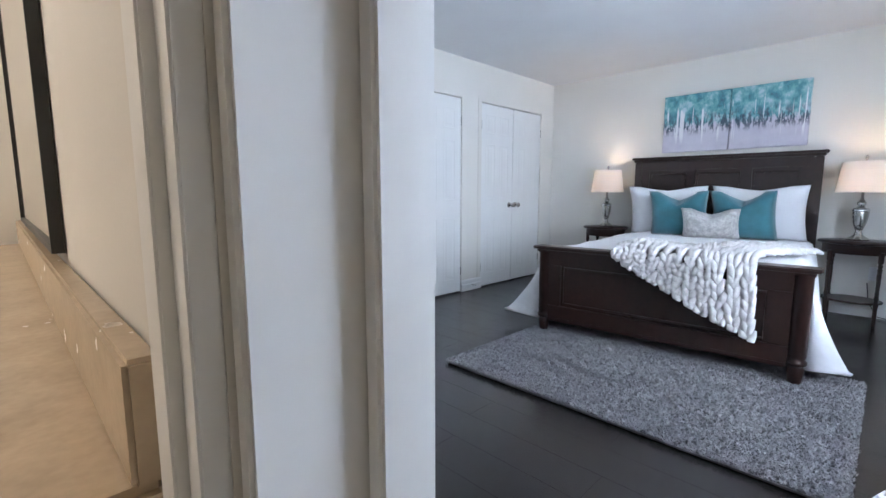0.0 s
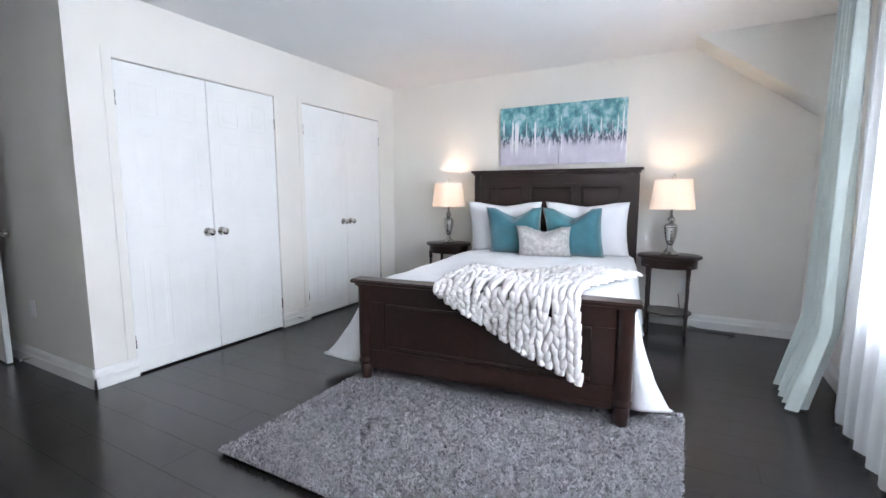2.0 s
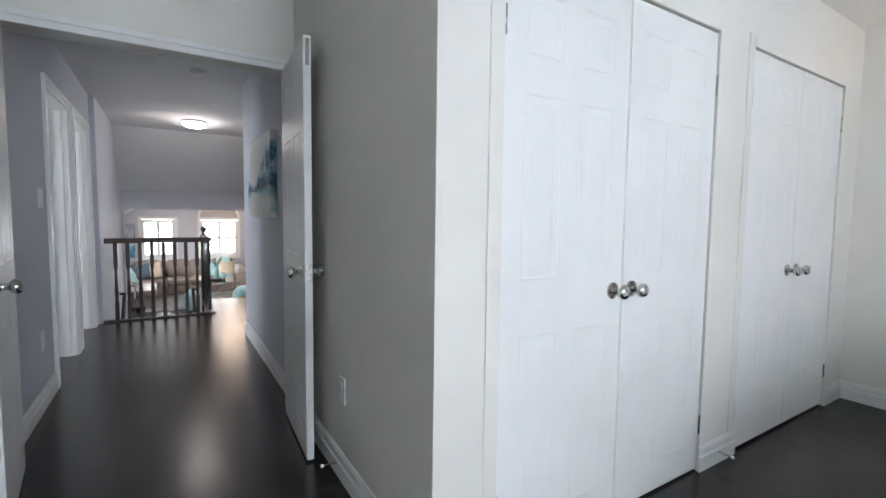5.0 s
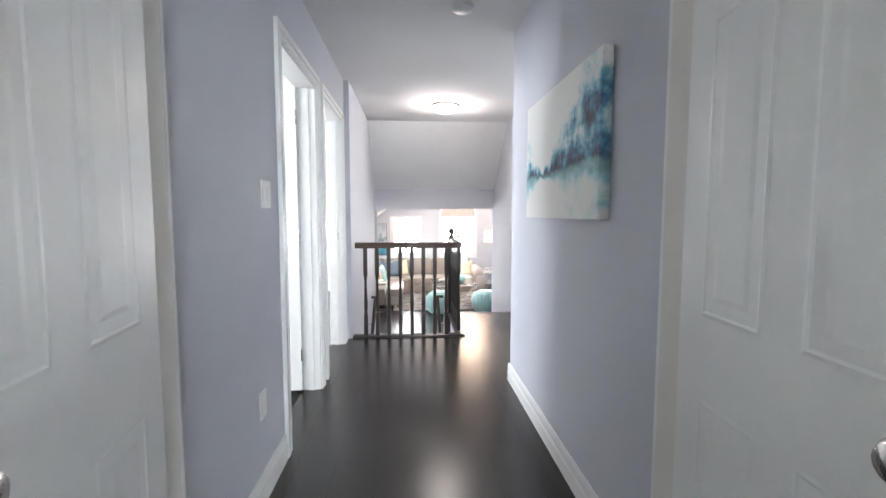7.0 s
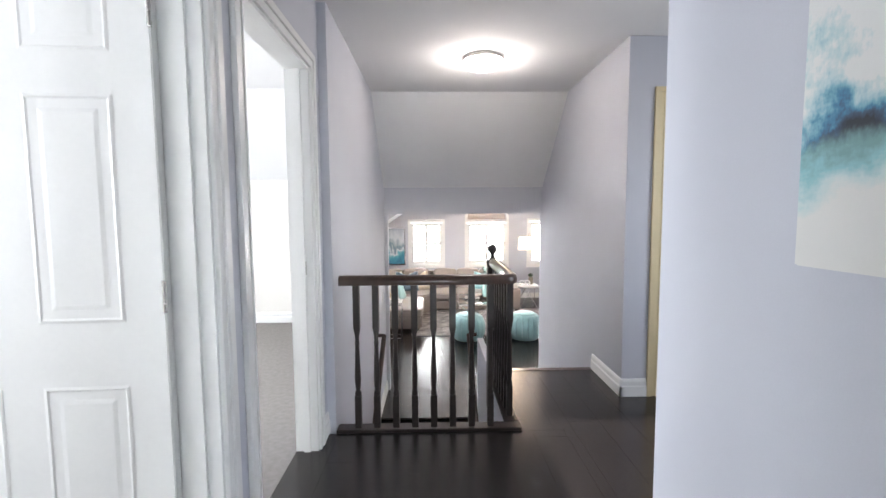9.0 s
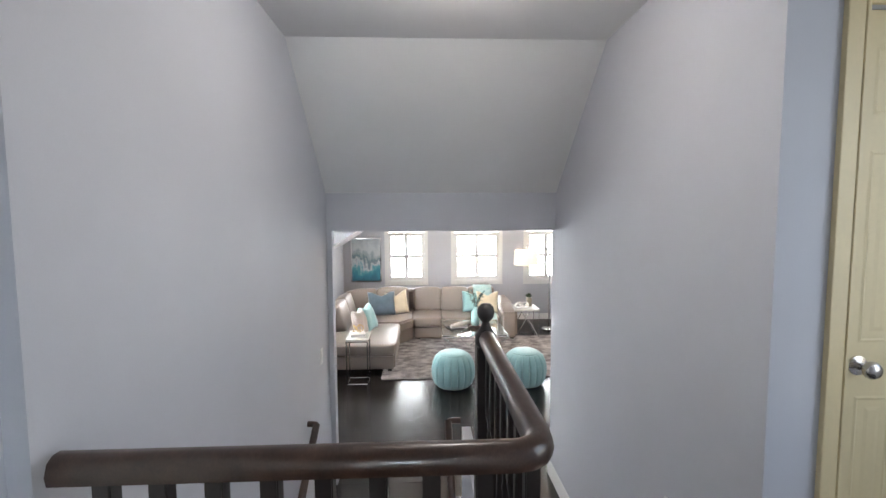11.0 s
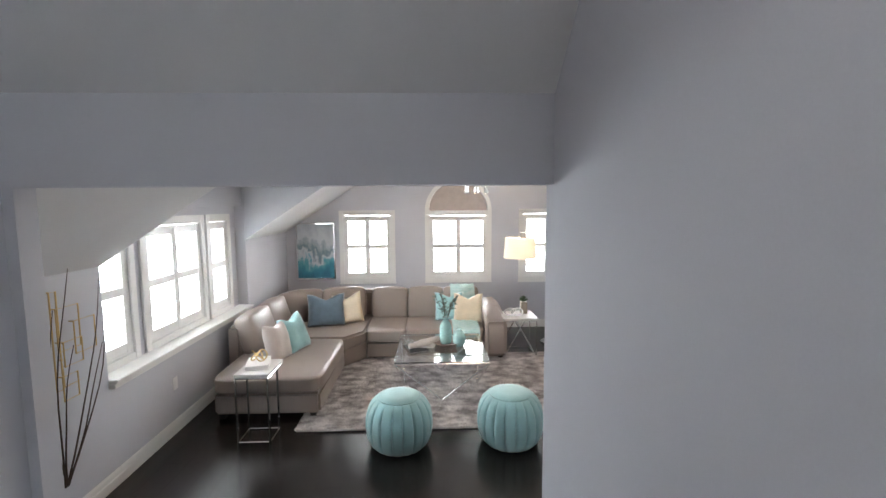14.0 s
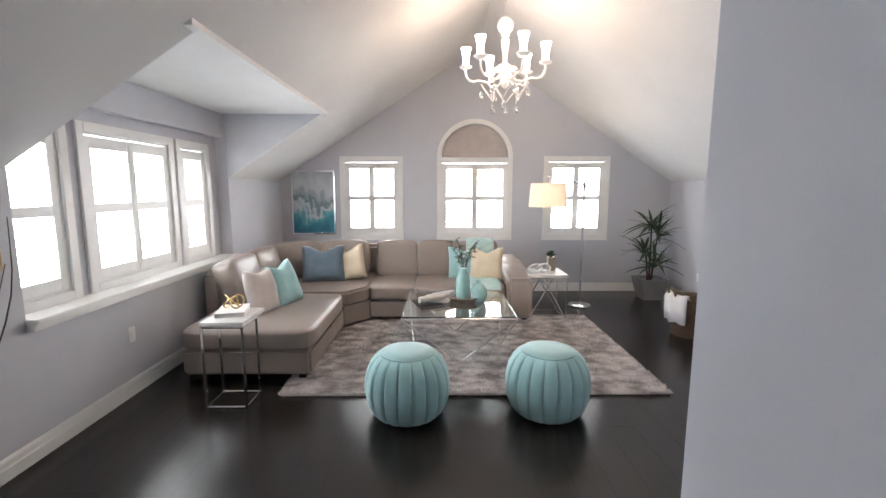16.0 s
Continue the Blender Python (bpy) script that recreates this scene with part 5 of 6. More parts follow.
arm = prism([(YF - 0.06, zb), (16.75, zb), (16.75, F + 0.66), (16.3, F + 0.60), (YF + 0.02, F + 0.55), (YF - 0.06, F + 0.50)], "x", 3.60, 3.90)
bmesh.ops.bevel(arm, geom=list(arm.edges), offset=0.05, segments=3, affect="EDGES", clamp_overlap=True)
part("armrest", arm, LEATHER, sofa, smooth=True)
for x, y in ((0.80, 14.12), (1.69, 14.12), (0.72, 16.6), (2.1, 15.78), (3.82, 15.72), (3.82, 16.65)):
    part("foot", B((x - 0.03, x + 0.03, y - 0.03, y + 0.03, F, zb + 0.01), bevel=0.004), BLACK, sofa)

pillow("sofa_cushion", 0.37, 0.42, 0.16, BLUSH, pose(1.25, 14.56, zt - 0.01, 0, 0, 76) @ pose(0, 0, 0, -16, 4), "oatmeal cushion with pinched corners on the chaise", 0.03)
pillow("sofa_cushion", 0.38, 0.44, 0.16, AQUA, pose(1.36, 14.90, zt - 0.01, 0, 0, 70) @ pose(0, 0, 0, -20, -5), "pale aqua cushion on the chaise", 0.06)
pillow("sofa_cushion", 0.52, 0.46, 0.16, SLATE, pose(1.42, 15.92, zt - 0.01, 0, 0, 12) @ pose(0, 0, 0, -18), "slate blue cushion with a dented top in the sofa corner", 0.08)
pillow("sofa_cushion", 0.42, 0.44, 0.15, SAND, pose(1.72, 16.05, zt - 0.01, 0, 0, 6) @ pose(0, 0, 0, -16, -8), "cream cushion with a dented top on the sofa", 0.07)
pillow("sofa_cushion", 0.42, 0.42, 0.15, AQUA, pose(3.14, 16.12, zt - 0.01, 0, 0, 0) @ pose(0, 0, 0, -16), "aqua cushion on the sofa", 0.06)
pillow("sofa_cushion", 0.42, 0.42, 0.15, SAND, pose(3.40, 16.02, zt - 0.01, 0, 0, -8) @ pose(0, 0, 0, -16), "cream cushion with a dented top by the sofa arm", 0.07)
bm = bmesh.new()
g = []
for i, (y, z) in enumerate([(16.62, F + 0.86), (16.50, F + 0.905), (16.36, F + 0.86), (16.24, F + 0.60), (16.16, zt + 0.035), (15.9, zt + 0.03), (15.66, zt + 0.018), (15.61, zt - 0.03), (15.60, zt - 0.12)]):
    g.append([bm.verts.new((3.17 + 0.36 * k / 12, y, z + 0.006 * math.sin(k * 1.7 + i))) for k in range(13)])
for a, b in zip(g, g[1:]):
    for k in range(12):
        bm.faces.new((a[k], a[k + 1], b[k + 1], b[k]))
ob = part("sofa_throw", bm, material("aqua_striped_throw", (0.62, 0.80, 0.78), 0.85, spread=0.2, scale=40, bump=0.5, grain=200, colour2=(0.42, 0.68, 0.68), stretch=(0.3, 1, 1)), smooth=True)
ob.modifiers.new("thick", "SOLIDIFY").thickness = 0.012
tagged(ob, "folded pale aqua throw over the sofa seat", "blanket")

rug = tagged(part("living_rug", B((1.60, 4.58, 13.80, 15.88, F, F + 0.018), bevel=0.007), RUGMIX), "mottled taupe and grey shag rug under the coffee table", "rug")
shag("pile", 1.59, 4.59, 13.79, 15.89, F + 0.017, 120000, 0.016, RUGMIX, rug)


def pouf(m, label):
    root = thing("pouf", m, label, "pouf", "aqua poufs")
    bm, rings = bmesh.new(), []
    n = 216
    prof = [(0.17, 0.0), (0.222, 0.012), (0.258, 0.05), (0.282, 0.11), (0.294, 0.19), (0.292, 0.26), (0.277, 0.33), (0.248, 0.39), (0.212, 0.428), (0.178, 0.440)]
    for r, z in prof:
        ring = []
        for i in range(n):
            a = 2 * math.pi * i / n
            rib = abs(math.sin(a * 9))
            k = 1 - 0.10 * (1 - rib) ** 4 * (0.4 + 0.6 * math.sin(math.pi * min(1, z / 0.44)))
            ring.append(bm.verts.new((r * k * math.cos(a), r * k * math.sin(a), z)))
        rings.append(ring)
    for a, b in zip(rings, rings[1:]):
        for i in range(n):
            bm.faces.new((a[i], a[(i + 1) % n], b[(i + 1) % n], b[i]))
    bm.faces.new(rings[0])
    part("body", bm, AQUA, root, "ribbed aqua fabric body", smooth=True)
    part("top_cap", lathe([(0.178, 0.432), (0.184, 0.442), (0.170, 0.454), (0.10, 0.462), (0.0, 0.465)], 40), AQUA, root, "round stitched top", smooth=True)
    part("piping", tube([(0.182 * math.cos(2 * math.pi * i / 40), 0.182 * math.sin(2 * math.pi * i / 40), 0.442) for i in range(40)], 0.005, 6, closed=True), AQUA, root, smooth=True)


pouf(pose(2.585, 13.56, F), "round aqua ribbed fabric pouf on the dark floor")
pouf(pose(3.565, 13.58, F, 0, 0, 11), "round aqua ribbed fabric pouf near the rug's edge")

# coffee table
X0, X1, Y0, Y1, ZT = 2.485, 3.485, 14.33, 15.36, -0.42
ct = thing("coffee_table", pose(2.985, 14.845, F), "square glass coffee table on a chrome diamond frame", "coffee table")
hx, hy, th = (X1 - X0) / 2, (Y1 - Y0) / 2, ZT - F
part("glass_top", B((-hx, hx, -hy, hy, th - 0.012, th), bevel=0.003), GLASS, ct, "clear glass top")
part("top_frame", tube([(-hx, -hy, th - 0.022), (hx, -hy, th - 0.022), (hx, hy, th - 0.022), (-hx, hy, th - 0.022)], 0.010, 8, closed=True), CHROME, ct)
mids = [(0, -hy + 0.08, 0.012), (hx - 0.08, 0, 0.012), (0, hy - 0.08, 0.012), (-hx + 0.08, 0, 0.012)]
cors = [(-hx, -hy, th - 0.022), (hx, -hy, th - 0.022), (hx, hy, th - 0.022), (-hx, hy, th - 0.022)]
for i in range(4):
    for c in (cors[i], cors[(i + 1) % 4]):
        part("strut", tube([c, mids[i]], 0.009, 8), CHROME, ct, smooth=True)
    part("base_bar", tube([mids[i], mids[(i + 1) % 4]], 0.009, 8), CHROME, ct, smooth=True)


def book(name, m, w, d, h, mat, label):
    root = thing(name, m, label, "book")
    part("cover", join(B((-w / 2, w / 2, -d / 2, d / 2, 0, 0.003)), B((-w / 2, w / 2, -d / 2, d / 2, h - 0.003, h)), B((-w / 2, -w / 2 + 0.003, -d / 2, d / 2, 0.003, h - 0.003))), mat, root)
    part("pages", B((-w / 2 + 0.004, w / 2 - 0.004, -d / 2 + 0.004, d / 2 - 0.004, 0.003, h - 0.003)), PAPER, root)


book("magazine", pose(2.70, 14.78, ZT + 0.001, 0, 0, 20), 0.22, 0.29, 0.012, BLACK, "dark open magazine on the glass table")
book("magazine", pose(2.82, 14.90, ZT + 0.014, 0, 0, -12), 0.21, 0.28, 0.012, PAPER, "white magazine on the glass table")
for k in range(3):
    root = thing("wooden_roll", pose(2.74 + k * 0.055, 14.76 + k * 0.05, ZT + 0.055 + 0.008 * k, 0, 0, 28 + 4 * k), "pale birch log roll on the magazines", "ornament", "birch rolls")
    part("log", tube([(-0.13, 0, 0), (0.13, 0, 0)], 0.030, 14), material("birch_bark", (0.78, 0.73, 0.68), 0.8, spread=0.15, scale=30, bump=0.5, grain=60), root, smooth=True)
    part("end_cap", tube([(0.130, 0, 0), (0.134, 0, 0)], 0.025, 14), STEM, root)
root = thing("wooden_tray", pose(3.06, 14.92, ZT + 0.001, 0, 0, 12), "carved driftwood tray on the glass table", "tray")
part("bowl", lathe([(0.0, 0.0), (0.12, 0.0), (0.18, 0.045), (0.17, 0.048), (0.11, 0.014), (0.0, 0.012)], 24), WOODBOWL, root, smooth=True)


def ribbed_vase(name, m, prof, label):
    root = thing(name, m, label, "vase")
    out = []
    for (r0, z0), (r1, z1) in zip(prof, prof[1:]):
        k = max(1, int((z1 - z0) / 0.012))
        for i in range(k):
            f = i / k
            out.append((r0 + (r1 - r0) * f + (0.003 if i % 2 else 0), z0 + (z1 - z0) * f))
    out.append(prof[-1])
    part("body", lathe([(0, 0), *out], 28), VASE, root, smooth=True)
    part("rim", tube([(prof[-1][0] * math.cos(2 * math.pi * i / 24), prof[-1][0] * math.sin(2 * math.pi * i / 24), prof[-1][1]) for i in range(24)], 0.004, 6, closed=True), VASE, root, smooth=True)
    return root


ribbed_vase("vase", pose(3.045, 14.93, ZT + 0.014), [(0.055, 0), (0.068, 0.03), (0.070, 0.19), (0.055, 0.24), (0.034, 0.27), (0.032, 0.30), (0.040, 0.31)], "tall aqua banded ceramic vase with eucalyptus")
ribbed_vase("vase", pose(3.20, 14.86, ZT + 0.001), [(0.045, 0), (0.075, 0.05), (0.078, 0.11), (0.050, 0.16), (0.022, 0.185), (0.028, 0.205)], "small round aqua banded ceramic vase")
rng = random.Random(5)


def leaf_mesh(l, w):
    bm = bmesh.new()
    pts = [(0, 0, 0), (l * 0.35, w / 2, 0.006), (l, 0, 0), (l * 0.35, -w / 2, 0.006)]
    v = [bm.verts.new(p) for p in pts]
    mid = bm.verts.new((l * 0.4, 0, -0.004))
    for i in range(4):
        bm.faces.new((v[i], v[(i + 1) % 4], mid))
    return bm


EUC = material("eucalyptus_leaf", (0.20, 0.30, 0.27), 0.6, spread=0.3, scale=12)
root = thing("eucalyptus_stems", pose(3.045, 14.93, ZT + 0.25), "grey-green eucalyptus stems in the tall vase", "plant")
lm = mesh("leaf", leaf_mesh(0.055, 0.030), EUC)
for s in range(9):
    a, sp = s * 2.4, 0.05 + 0.12 * rng.random()
    top = Vector((sp * math.cos(a), sp * math.sin(a), 0.22 + 0.14 * rng.random()))
    part("stem", tube([(0, 0, 0), top * 0.5 + Vector((0, 0, 0.05)), top], 0.0025, 5), STEM, root)
    for k in range(9):
        ob = new("leaf", lm)
        ob.parent = root
        f = 0.35 + 0.65 * k / 8
        ob.matrix_basis = Matrix.Translation(top * f + Vector((0, 0, 0.03 * (1 - f)))) @ pose(0, 0, 0, rng.uniform(-50, 50), rng.uniform(-60, 20), rng.uniform(0, 360))

# small C-shaped side table by the chaise
st = thing("side_table", pose(1.29, 13.82, F), "slim chrome side table with a marble top beside the chaise", "side table")
part("tabletop", B((-0.15, 0.15, -0.20, 0.20, 0.605, 0.632), bevel=0.003), STONE, st, "white marble top")
part("top_rim", tube([(-0.145, -0.195, 0.596), (0.145, -0.195, 0.596), (0.145, 0.195, 0.596), (-0.145, 0.195, 0.596)], 0.008, 4, closed=True), CHROME, st)
for y in (-0.19, 0.06):
    for x in (-0.14, 0.14):
        part("leg", B((x - 0.008, x + 0.008, y - 0.008, y + 0.008, 0.0, 0.60)), CHROME, st)
part("base_frame", tube([(-0.14, -0.19, 0.008), (0.14, -0.19, 0.008), (0.14, 0.06, 0.008), (-0.14, 0.06, 0.008)], 0.008, 4, closed=True), CHROME, st)
book("book", pose(1.27, 13.86, F + 0.633, 0, 0, 14), 0.20, 0.26, 0.035, PAPER, "thick white book on the marble side table")
root = thing("wire_knot", pose(1.27, 13.87, F + 0.669), "twisted gold wire knot ornament on the white book", "ornament")
part("wire", tube([((0.055 + 0.022 * math.cos(3 * t)) * math.cos(2 * t), 0.6 * (0.055 + 0.022 * math.cos(3 * t)) * math.sin(2 * t), 0.052 + 0.045 * math.sin(3 * t)) for t in [2 * math.pi * i / 60 for i in range(60)]], 0.006, 6, closed=True), GOLD, root, smooth=True)

# end table by the sofa arm
et = thing("end_table", pose(4.10, 15.95, F), "square marble end table on a crossed chrome frame", "side table")
part("tabletop", B((-0.24, 0.24, -0.23, 0.23, 0.515, 0.55), bevel=0.003), STONE, et, "white marble top")
for y in (-0.215, 0.215):
    part("side_frame", tube([(-0.225, y, 0.008), (0.225, y, 0.008), (0.225, y, 0.508), (-0.225, y, 0.508)], 0.008, 4, closed=True), CHROME, et)
    part("brace", tube([(-0.225, y, 0.01), (0.05, y, 0.50)], 0.007, 6), CHROME, et)
    part("brace", tube([(0.225, y, 0.01), (-0.05, y, 0.50)], 0.007, 6), CHROME, et)
for x in (-0.225, 0.225):
    part("base_bar", tube([(x, -0.215, 0.008), (x, 0.215, 0.008)], 0.008, 4), CHROME, et)
root = thing("chain_link_ornament", pose(4.03, 15.88, F + 0.552), "white ceramic link ornament on the end table", "ornament")
for k, (x, r) in enumerate(((-0.05, 60), (0.05, -60))):
    part("link", tube([Vector((x + 0.075 * math.cos(t), 0.02 * math.sin(t * 2), 0.055 + 0.045 * math.sin(t))) for t in [2 * math.pi * i / 24 for i in range(24)]], 0.014, 8, closed=True), SWITCH, root, smooth=True)
root = thing("potted_succulent", pose(4.20, 16.02, F + 0.552), "small green plant in a tall glass pot", "plant")
part("pot", B((-0.045, 0.045, -0.045, 0.045, 0, 0.17), bevel=0.006), material("taupe_glaze", (0.42, 0.37, 0.30), 0.3, spread=0.2, scale=20), root)
bm = bmesh.new()
for k in range(60):
    a, b = rng.uniform(0, 6.28), rng.uniform(0.2, 1.4)
    d = Vector((math.cos(a) * math.cos(b), math.sin(a) * math.cos(b), math.sin(b)))
    tube([Vector((0, 0, 0.165)), Vector((0, 0, 0.18)) + d * 0.04, Vector((0, 0, 0.18)) + d * 0.075], [0.006, 0.007, 0.001], 4, bm)
part("foliage", bm, LEAF, root, "short green foliage")

# floor lamp
fl = thing("floor_lamp", pose(4.70, 16.40, F), "chrome arc floor lamp with white drum shade", "floor lamp")
part("base", lathe([(0.0, 0), (0.145, 0), (0.148, 0.015), (0.13, 0.028), (0.02, 0.036), (0.0, 0.036)], 32), CHROME, fl, smooth=True)
part("pole", tube([(0, 0, 0.03), (0, 0, 1.62)], 0.012, 12), CHROME, fl, smooth=True)
part("arm", tube([(0.08, 0.02, 1.55), (0, 0, 1.60), (-0.3, -0.12, 1.68), (-0.52, -0.20, 1.70)], 0.008, 8), CHROME, fl, smooth=True)
part("joint", tube([(0, 0, 1.56), (0, 0, 1.65)], 0.022, 12), CHROME, fl, smooth=True)
part("stem", tube([(-0.52, -0.20, 1.70), (-0.52, -0.20, 1.58)], 0.006, 8), CHROME, fl)
part("shade", lathe([(0.235, 1.33), (0.215, 1.62), (0.212, 1.62), (0.232, 1.33)], 40, at=(-0.52, -0.20, 0)), SHADE, fl, "white drum shade, lit", smooth=True)
bulb("bulb_floor_lamp", (4.18, 16.20, F + 1.47), 8, (1.0, 0.78, 0.52), 0.04)

# palm in a concrete pot
pl = thing("potted_palm", pose(5.82, 16.80, F), "green yucca palm in a square grey concrete pot", "potted plant")
bm = bmesh.new()
lo = [bm.verts.new((x * 0.12, y * 0.12, 0)) for x, y in ((-1, -1), (1, -1), (1, 1), (-1, 1))]
hi = [bm.verts.new((x * 0.185, y * 0.185, 0.30)) for x, y in ((-1, -1), (1, -1), (1, 1), (-1, 1))]
inn = [bm.verts.new((x * 0.165, y * 0.165, 0.30)) for x, y in ((-1, -1), (1, -1), (1, 1), (-1, 1))]
low = [bm.verts.new((x * 0.155, y * 0.155, 0.26)) for x, y in ((-1, -1), (1, -1), (1, 1), (-1, 1))]
bm.faces.new(lo)
for a, b in ((lo, hi), (hi, inn), (inn, low)):
    for k in range(4):
        bm.faces.new((a[k], a[(k + 1) % 4], b[(k + 1) % 4], b[k]))
bm.faces.new(low)
part("pot", bm, CONCRETE, pl, "tapered square concrete pot")


def strap_leaf(l):
    bm = bmesh.new()
    rows = []
    for i in range(7):
        f = i / 6
        w = 0.020 * math.sin(math.pi * min(1, 0.18 + f * 0.82)) + 0.001
        x, z = l * f * (1 - 0.12 * f), -0.32 * l * f * f
        rows.append([bm.verts.new((x, -w, z + 0.006)), bm.verts.new((x, 0, z)), bm.verts.new((x, w, z + 0.006))])
    for a, b in zip(rows, rows[1:]):
        for k in range(2):
            bm.faces.new((a[k], a[k + 1], b[k + 1], b[k]))
    return mesh("leaf", bm, LEAF, True)


straps = [strap_leaf(l) for l in (0.28, 0.36, 0.44)]
for sx, sy, hh in ((-0.05, 0.0, 0.72), (0.06, 0.03, 0.95), (0.0, -0.06, 0.55), (0.03, 0.08, 1.05)):
    part("stem", tube([(sx * 0.6, sy * 0.6, 0.25), (sx, sy, 0.25 + (hh - 0.25) * 0.5), (sx * 1.8, sy * 1.8, hh)], [0.014, 0.012, 0.010], 8), STEM, pl, smooth=True)
    for k in range(22):
        ob = new("leaf", rng.choice(straps))
        ob.parent = pl
        ob.matrix_basis = Matrix.Translation((sx * 1.8, sy * 1.8, hh - 0.10 * rng.random())) @ pose(0, 0, 0, rng.uniform(-25, 25), -rng.uniform(-5, 75), k * 137.5)

# wicker basket with a towel
bk = thing("wicker_basket", pose(5.50, 15.20, F), "brown wicker basket with rope handles holding a white towel", "basket")
bm = bmesh.new()
for i in range(20):
    z = 0.012 + i * 0.021
    r = 0.16 + 0.05 * (i / 19)
    tube([((r + 0.006 * math.cos(k * math.pi + i * math.pi)) * math.cos(2 * math.pi * k / 48), (r + 0.006 * math.cos(k * math.pi + i * math.pi)) * math.sin(2 * math.pi * k / 48), z) for k in range(48)], 0.011, 5, bm, closed=True)
part("weave", bm, WICKER, bk, smooth=True)
part("bottom", lathe([(0, 0.0), (0.165, 0.0), (0.165, 0.012), (0, 0.012)], 28), WICKER, bk)
for s in (-1, 1):
    part("handle", tube([(s * 0.20, -0.07, 0.40), (s * 0.215, -0.06, 0.48), (s * 0.22, 0, 0.51), (s * 0.215, 0.06, 0.48), (s * 0.20, 0.07, 0.40)], 0.012, 8), WICKER, bk, "rope handle", smooth=True)
bm, g = bmesh.new(), []
for i, (r, z) in enumerate(((0.10, 0.40), (0.17, 0.445), (0.215, 0.46), (0.245, 0.43), (0.243, 0.30), (0.235, 0.16))):
    g.append([bm.verts.new(((r + 0.012 * math.sin(k * 1.3)) * math.cos(2.6 + k * 0.11), (r + 0.012 * math.sin(k * 1.3)) * math.sin(2.6 + k * 0.11), z + 0.008 * math.sin(k + i))) for k in range(14)])
for a, b in zip(g, g[1:]):
    for k in range(13):
        bm.faces.new((a[k], a[k + 1], b[k + 1], b[k]))
ob = part("towel", bm, LINEN, smooth=True, m=pose(5.50, 15.20, F))
ob.modifiers.new("thick", "SOLIDIFY").thickness = 0.014
tagged(ob, "white towel hanging out of the wicker basket", "towel")

canvas("coast_picture", pose(0.665, NY - 0.018, 0.015, 0, 0, -90) @ Matrix.Scale(1, 4), 0.60, 0.90, 0.014, COAST, "blue and grey coast print in a silver frame", CHROME).matrix_basis = pose(0.665, NY - 0.018, 0.015) @ Matrix(((0, 1, 0, 0), (1, 0, 0, 0), (0, 0, 1, 0), (0, 0, 0, 1)))

# gold wire wall sculpture with twigs
ws = thing("wall_sculpture", pose(LX, 12.60, 0), "gold wire frames with dark twigs on the grey wall", "wall decoration")
for y0, y1, z0, z1, d in ((0.0, 0.05, 0.05, 0.69, 0.02), (0.02, 0.20, 0.30, 0.58, 0.035), (0.04, 0.19, 0.20, 0.36, 0.05), (0.16, 0.34, 0.25, 0.47, 0.03), (0.06, 0.24, 0.06, 0.24, 0.02), (0.02, 0.14, -0.02, 0.14, 0.045)):
    part("wire_frame", tube([(d, y0, z0), (d, y1, z0), (d, y1, z1), (d, y0, z1)], 0.005, 6, closed=True), GOLD, ws)
    part("standoff", tube([(0.0, y0, z1), (d, y0, z1)], 0.004, 6), GOLD, ws)
for k, (ty, tz, bow) in enumerate(((0.085, 0.83, -0.05), (0.33, 0.73, 0.10), (0.335, 0.53, 0.13), (-0.09, 0.60, -0.07), (0.02, 0.35, -0.03), (0.24, 0.30, 0.06))):
    base = Vector((0.05, -0.04 + 0.006 * k, -0.565))
    top = Vector((0.06 + 0.012 * k, ty, tz))
    pts = [base.lerp(top, f) + Vector((0.02 * f, bow * math.sin(math.pi * f) * (0.7 if k % 2 else 1.0) - 0.05 * f * (1 - f) + 0.008 * math.sin(9 * f + k), 0)) for f in [i / 8 for i in range(9)]]
    part("twig", tube(pts, [0.006 - 0.0005 * i for i in range(9)], 6), STEM, ws, "dark brown twig", smooth=True)

# chandelier
ch = thing("chandelier", pose(AX, 14.58, AZ), "white glass chandelier with six lit candle cups and crystal drops", "chandelier")
# Canopy, globe, column, arms and beads carry an added faint glow; only the cups are lamps.
part("canopy", lathe([(0.0, 0.0), (0.06, -0.02), (0.06, -0.035), (0.0, -0.05)], 20), GLOW_CRYSTAL, ch, smooth=True)
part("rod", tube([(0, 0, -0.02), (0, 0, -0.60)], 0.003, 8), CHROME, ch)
part("globe", lathe([(0.0, -0.57)] + [(0.068 * math.sin(math.pi * k / 12), -0.64 + 0.070 * math.cos(math.pi * k / 12)) for k in range(1, 12)] + [(0.0, -0.71)], 24), GLOW_CRYSTAL, ch, smooth=True)
part("column", lathe([(0.016, -0.705), (0.036, -0.722), (0.020, -0.738), (0.038, -0.755), (0.034, -0.79), (0.022, -0.87), (0.016, -0.93), (0.030, -0.955), (0.052, -0.985), (0.056, -1.01), (0.030, -1.04), (0.018, -1.07), (0.038, -1.095), (0.040, -1.115), (0.020, -1.14), (0.0, -1.155)], 24), GLOW_CRYSTAL, ch, smooth=True)
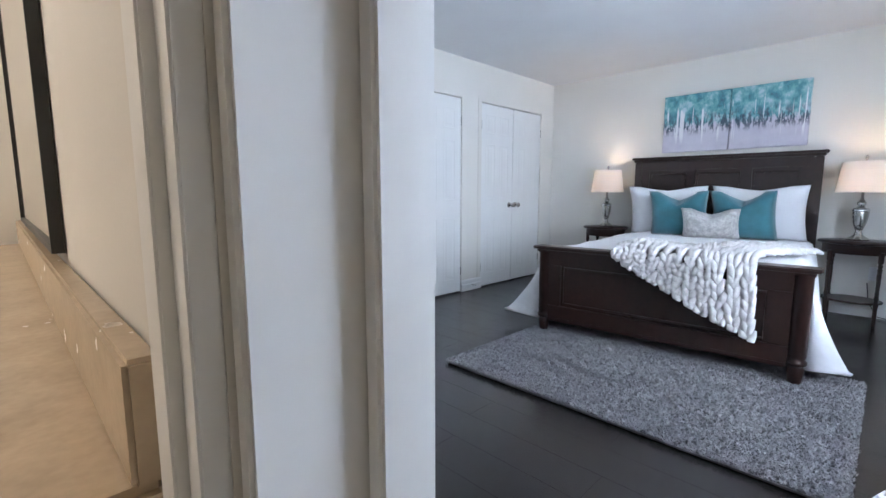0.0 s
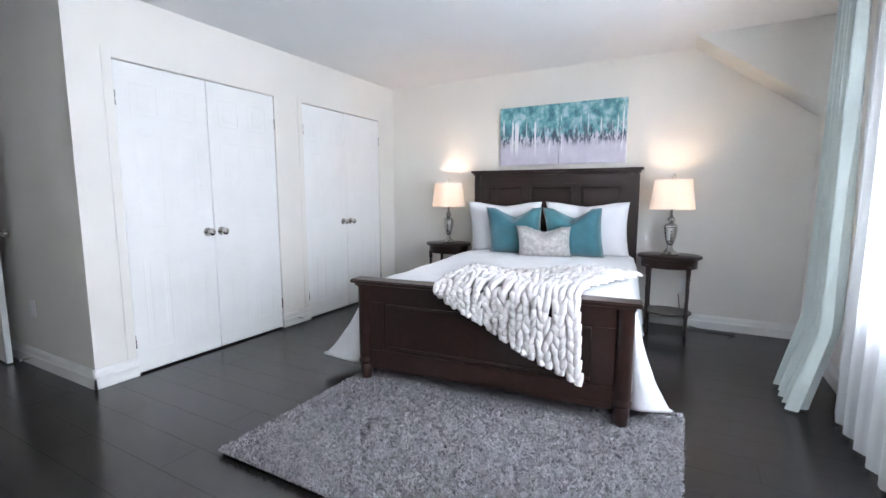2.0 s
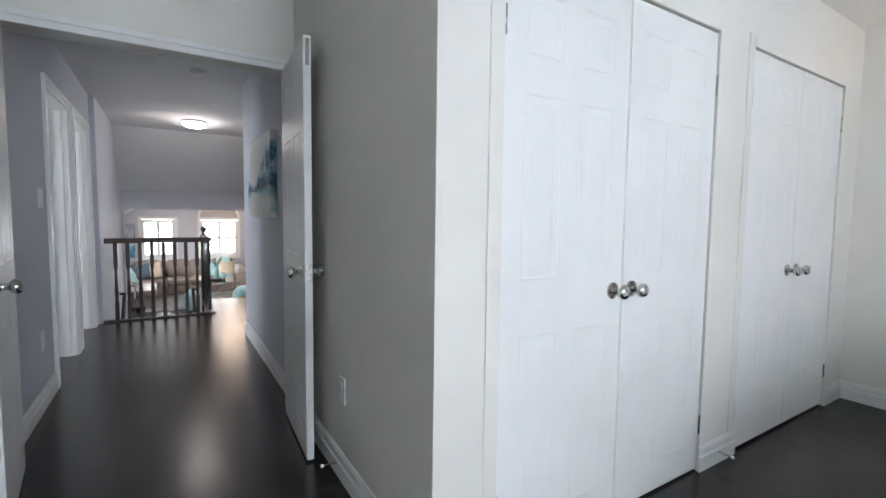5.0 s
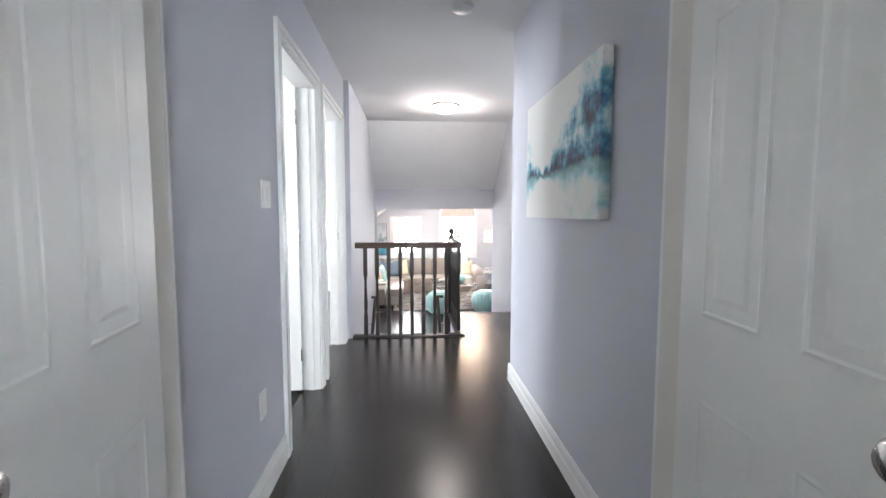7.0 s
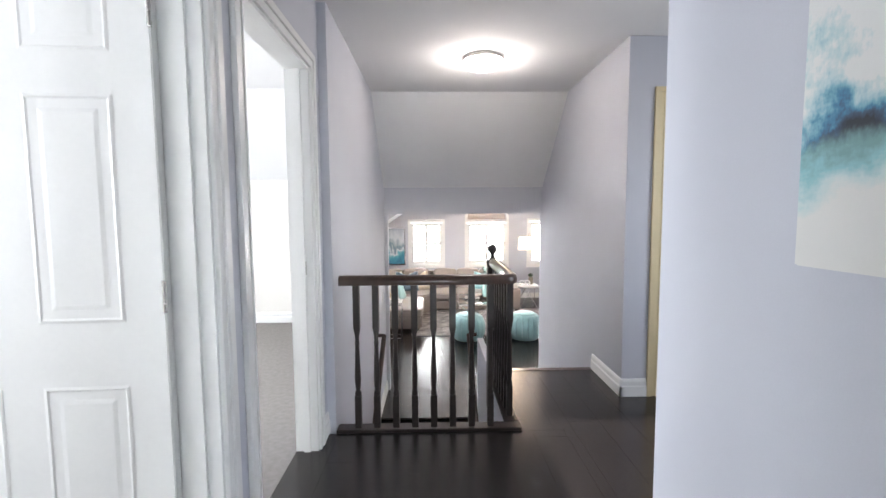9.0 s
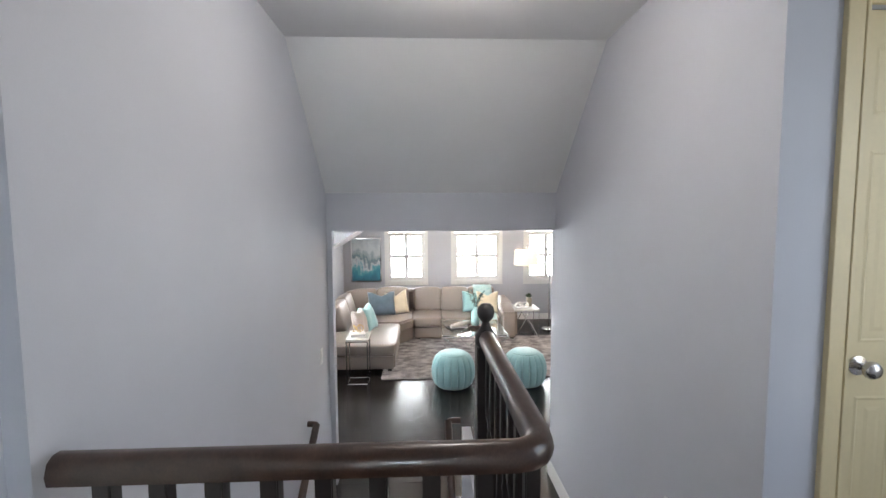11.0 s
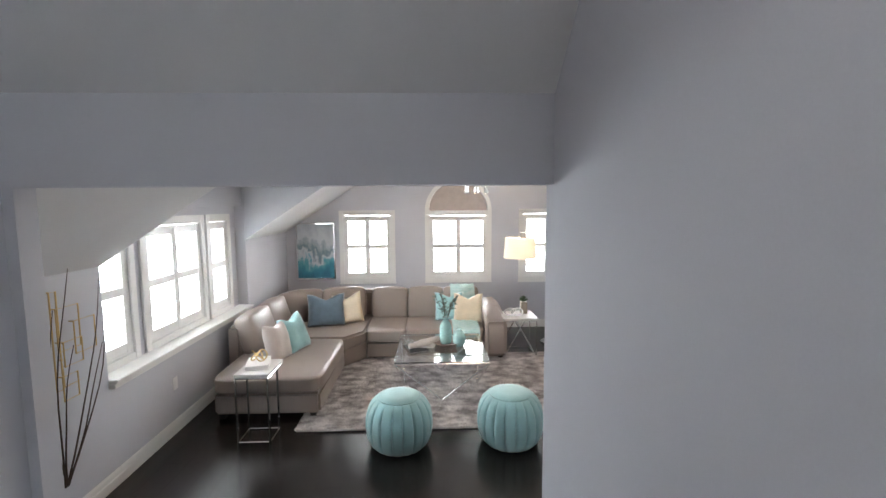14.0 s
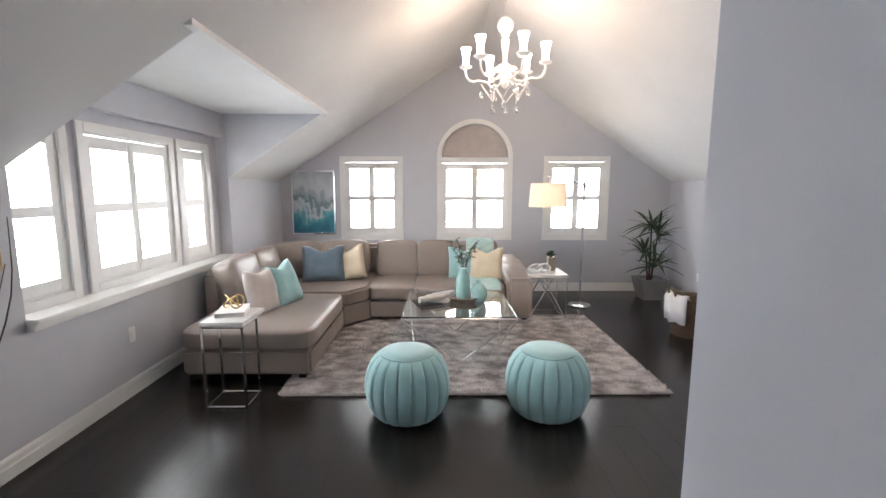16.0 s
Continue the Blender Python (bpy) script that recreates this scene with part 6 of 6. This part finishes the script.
for i in range(6):
    a = 2 * math.pi * i / 6 - 0.24

    def P(r, z, turn=0.0):
        return (r * math.cos(a + turn), r * math.sin(a + turn), z)
    bend = [P(0.03, -1.01), P(0.05, -1.05), P(0.09, -1.085), P(0.14, -1.10), P(0.19, -1.085), P(0.23, -1.075), P(0.27, -1.085), P(0.305, -1.075), P(0.33, -1.045), P(0.338, -1.01), P(0.338, -0.972)]
    arm = part("arm", tube(bend, 0.0095, 10), GLOW_CRYSTAL, ch, smooth=True)
    part("scroll", tube([P(0.07 + 0.030 * (1 - k / 18) * math.cos(k * 0.6), -1.0 + 0.030 * (1 - k / 18) * math.sin(k * 0.6)) for k in range(16)], 0.006, 8), GLOW_CRYSTAL, arm, smooth=True)
    part("drip_cup", lathe([(0.012, -0.978), (0.040, -0.972), (0.058, -0.955), (0.054, -0.950), (0.036, -0.955), (0.0, -0.953)], 20, at=P(0.338, 0)), GLOW_CRYSTAL, arm, smooth=True)
    part("candle_cup", lathe([(0.0, -0.952), (0.026, -0.948), (0.027, -0.90), (0.033, -0.85), (0.046, -0.80), (0.043, -0.80), (0.029, -0.85), (0.022, -0.93)], 20, at=P(0.338, 0)), GLOW, arm, "lit glass cup", smooth=True)
    low = Vector(P(0.12, -1.25, math.pi / 6))
    for end in (Vector(P(0.21, -1.10)), Vector(P(0.21, -1.10, math.pi / 3))):
        strand = part("bead_chain", tube([end, low], 0.0016, 5), GLOW_CRYSTAL, ch)
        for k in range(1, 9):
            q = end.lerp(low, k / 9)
            part("bead", lathe([(0.0, -0.007), (0.006, -0.003), (0.006, 0.003), (0.0, 0.007)], 8, at=q), GLOW_CRYSTAL, strand, smooth=True)
    for q in (low, Vector(P(0.20, -1.13))):
        part("crystal_drop", lathe([(0.0, 0.0), (0.004, -0.015), (0.006, -0.028), (0.019, -0.070), (0.014, -0.090), (0.0, -0.098)], 8, at=q), GLASS, ch, "clear crystal drop")
bulb("bulb_chandelier", (AX, 14.58, AZ - 0.88), 28, (1.0, 0.72, 0.48), 0.30)

# ---- floor planks ----
PW, PL = 0.19, 1.28
plank_meshes = {}


def planks(parent, x0, x1, y0, y1, z):
    k = 0
    x = x0
    while x < x1 - 0.01:
        w = min(PW, x1 - x)
        y = y0 - (k * 0.47 % 1) * PL
        while y < y1 - 0.01:
            a, b = max(y, y0), min(y + PL, y1)
            key = (round(w, 3), round(b - a, 3))
            if b - a > 0.02:
                if key not in plank_meshes:
                    plank_meshes[key] = mesh("plank", B((0.0002, w - 0.0002, 0.0002, b - a - 0.0002, -0.012, 0), bevel=0.0005), FLOOR)
                ob = new("plank", plank_meshes[key])
                ob.parent = parent
                ob.location = (x, a, z)
            y += PL
        x += PW
        k += 1


floor_up, floor_low = bpy.data.objects["floor"], bpy.data.objects["floor_living"]
planks(floor_up, 0.885, 5.95, -0.40, 3.75, 0)
planks(floor_up, 1.24, 2.82, 3.75, 8.575, 0)
planks(floor_up, 2.82, 4.40, 7.40, 9.12, 0)
planks(floor_up, 2.515, 2.82, 8.575, 9.57, 0)
planks(floor_up, 2.82, 3.305, 9.12, 9.57, 0)
planks(floor_low, 0.48, 6.28, 11.38, 17.28, LF)
planks(floor_low, 1.41, 3.305, 10.62, 11.38, LF)
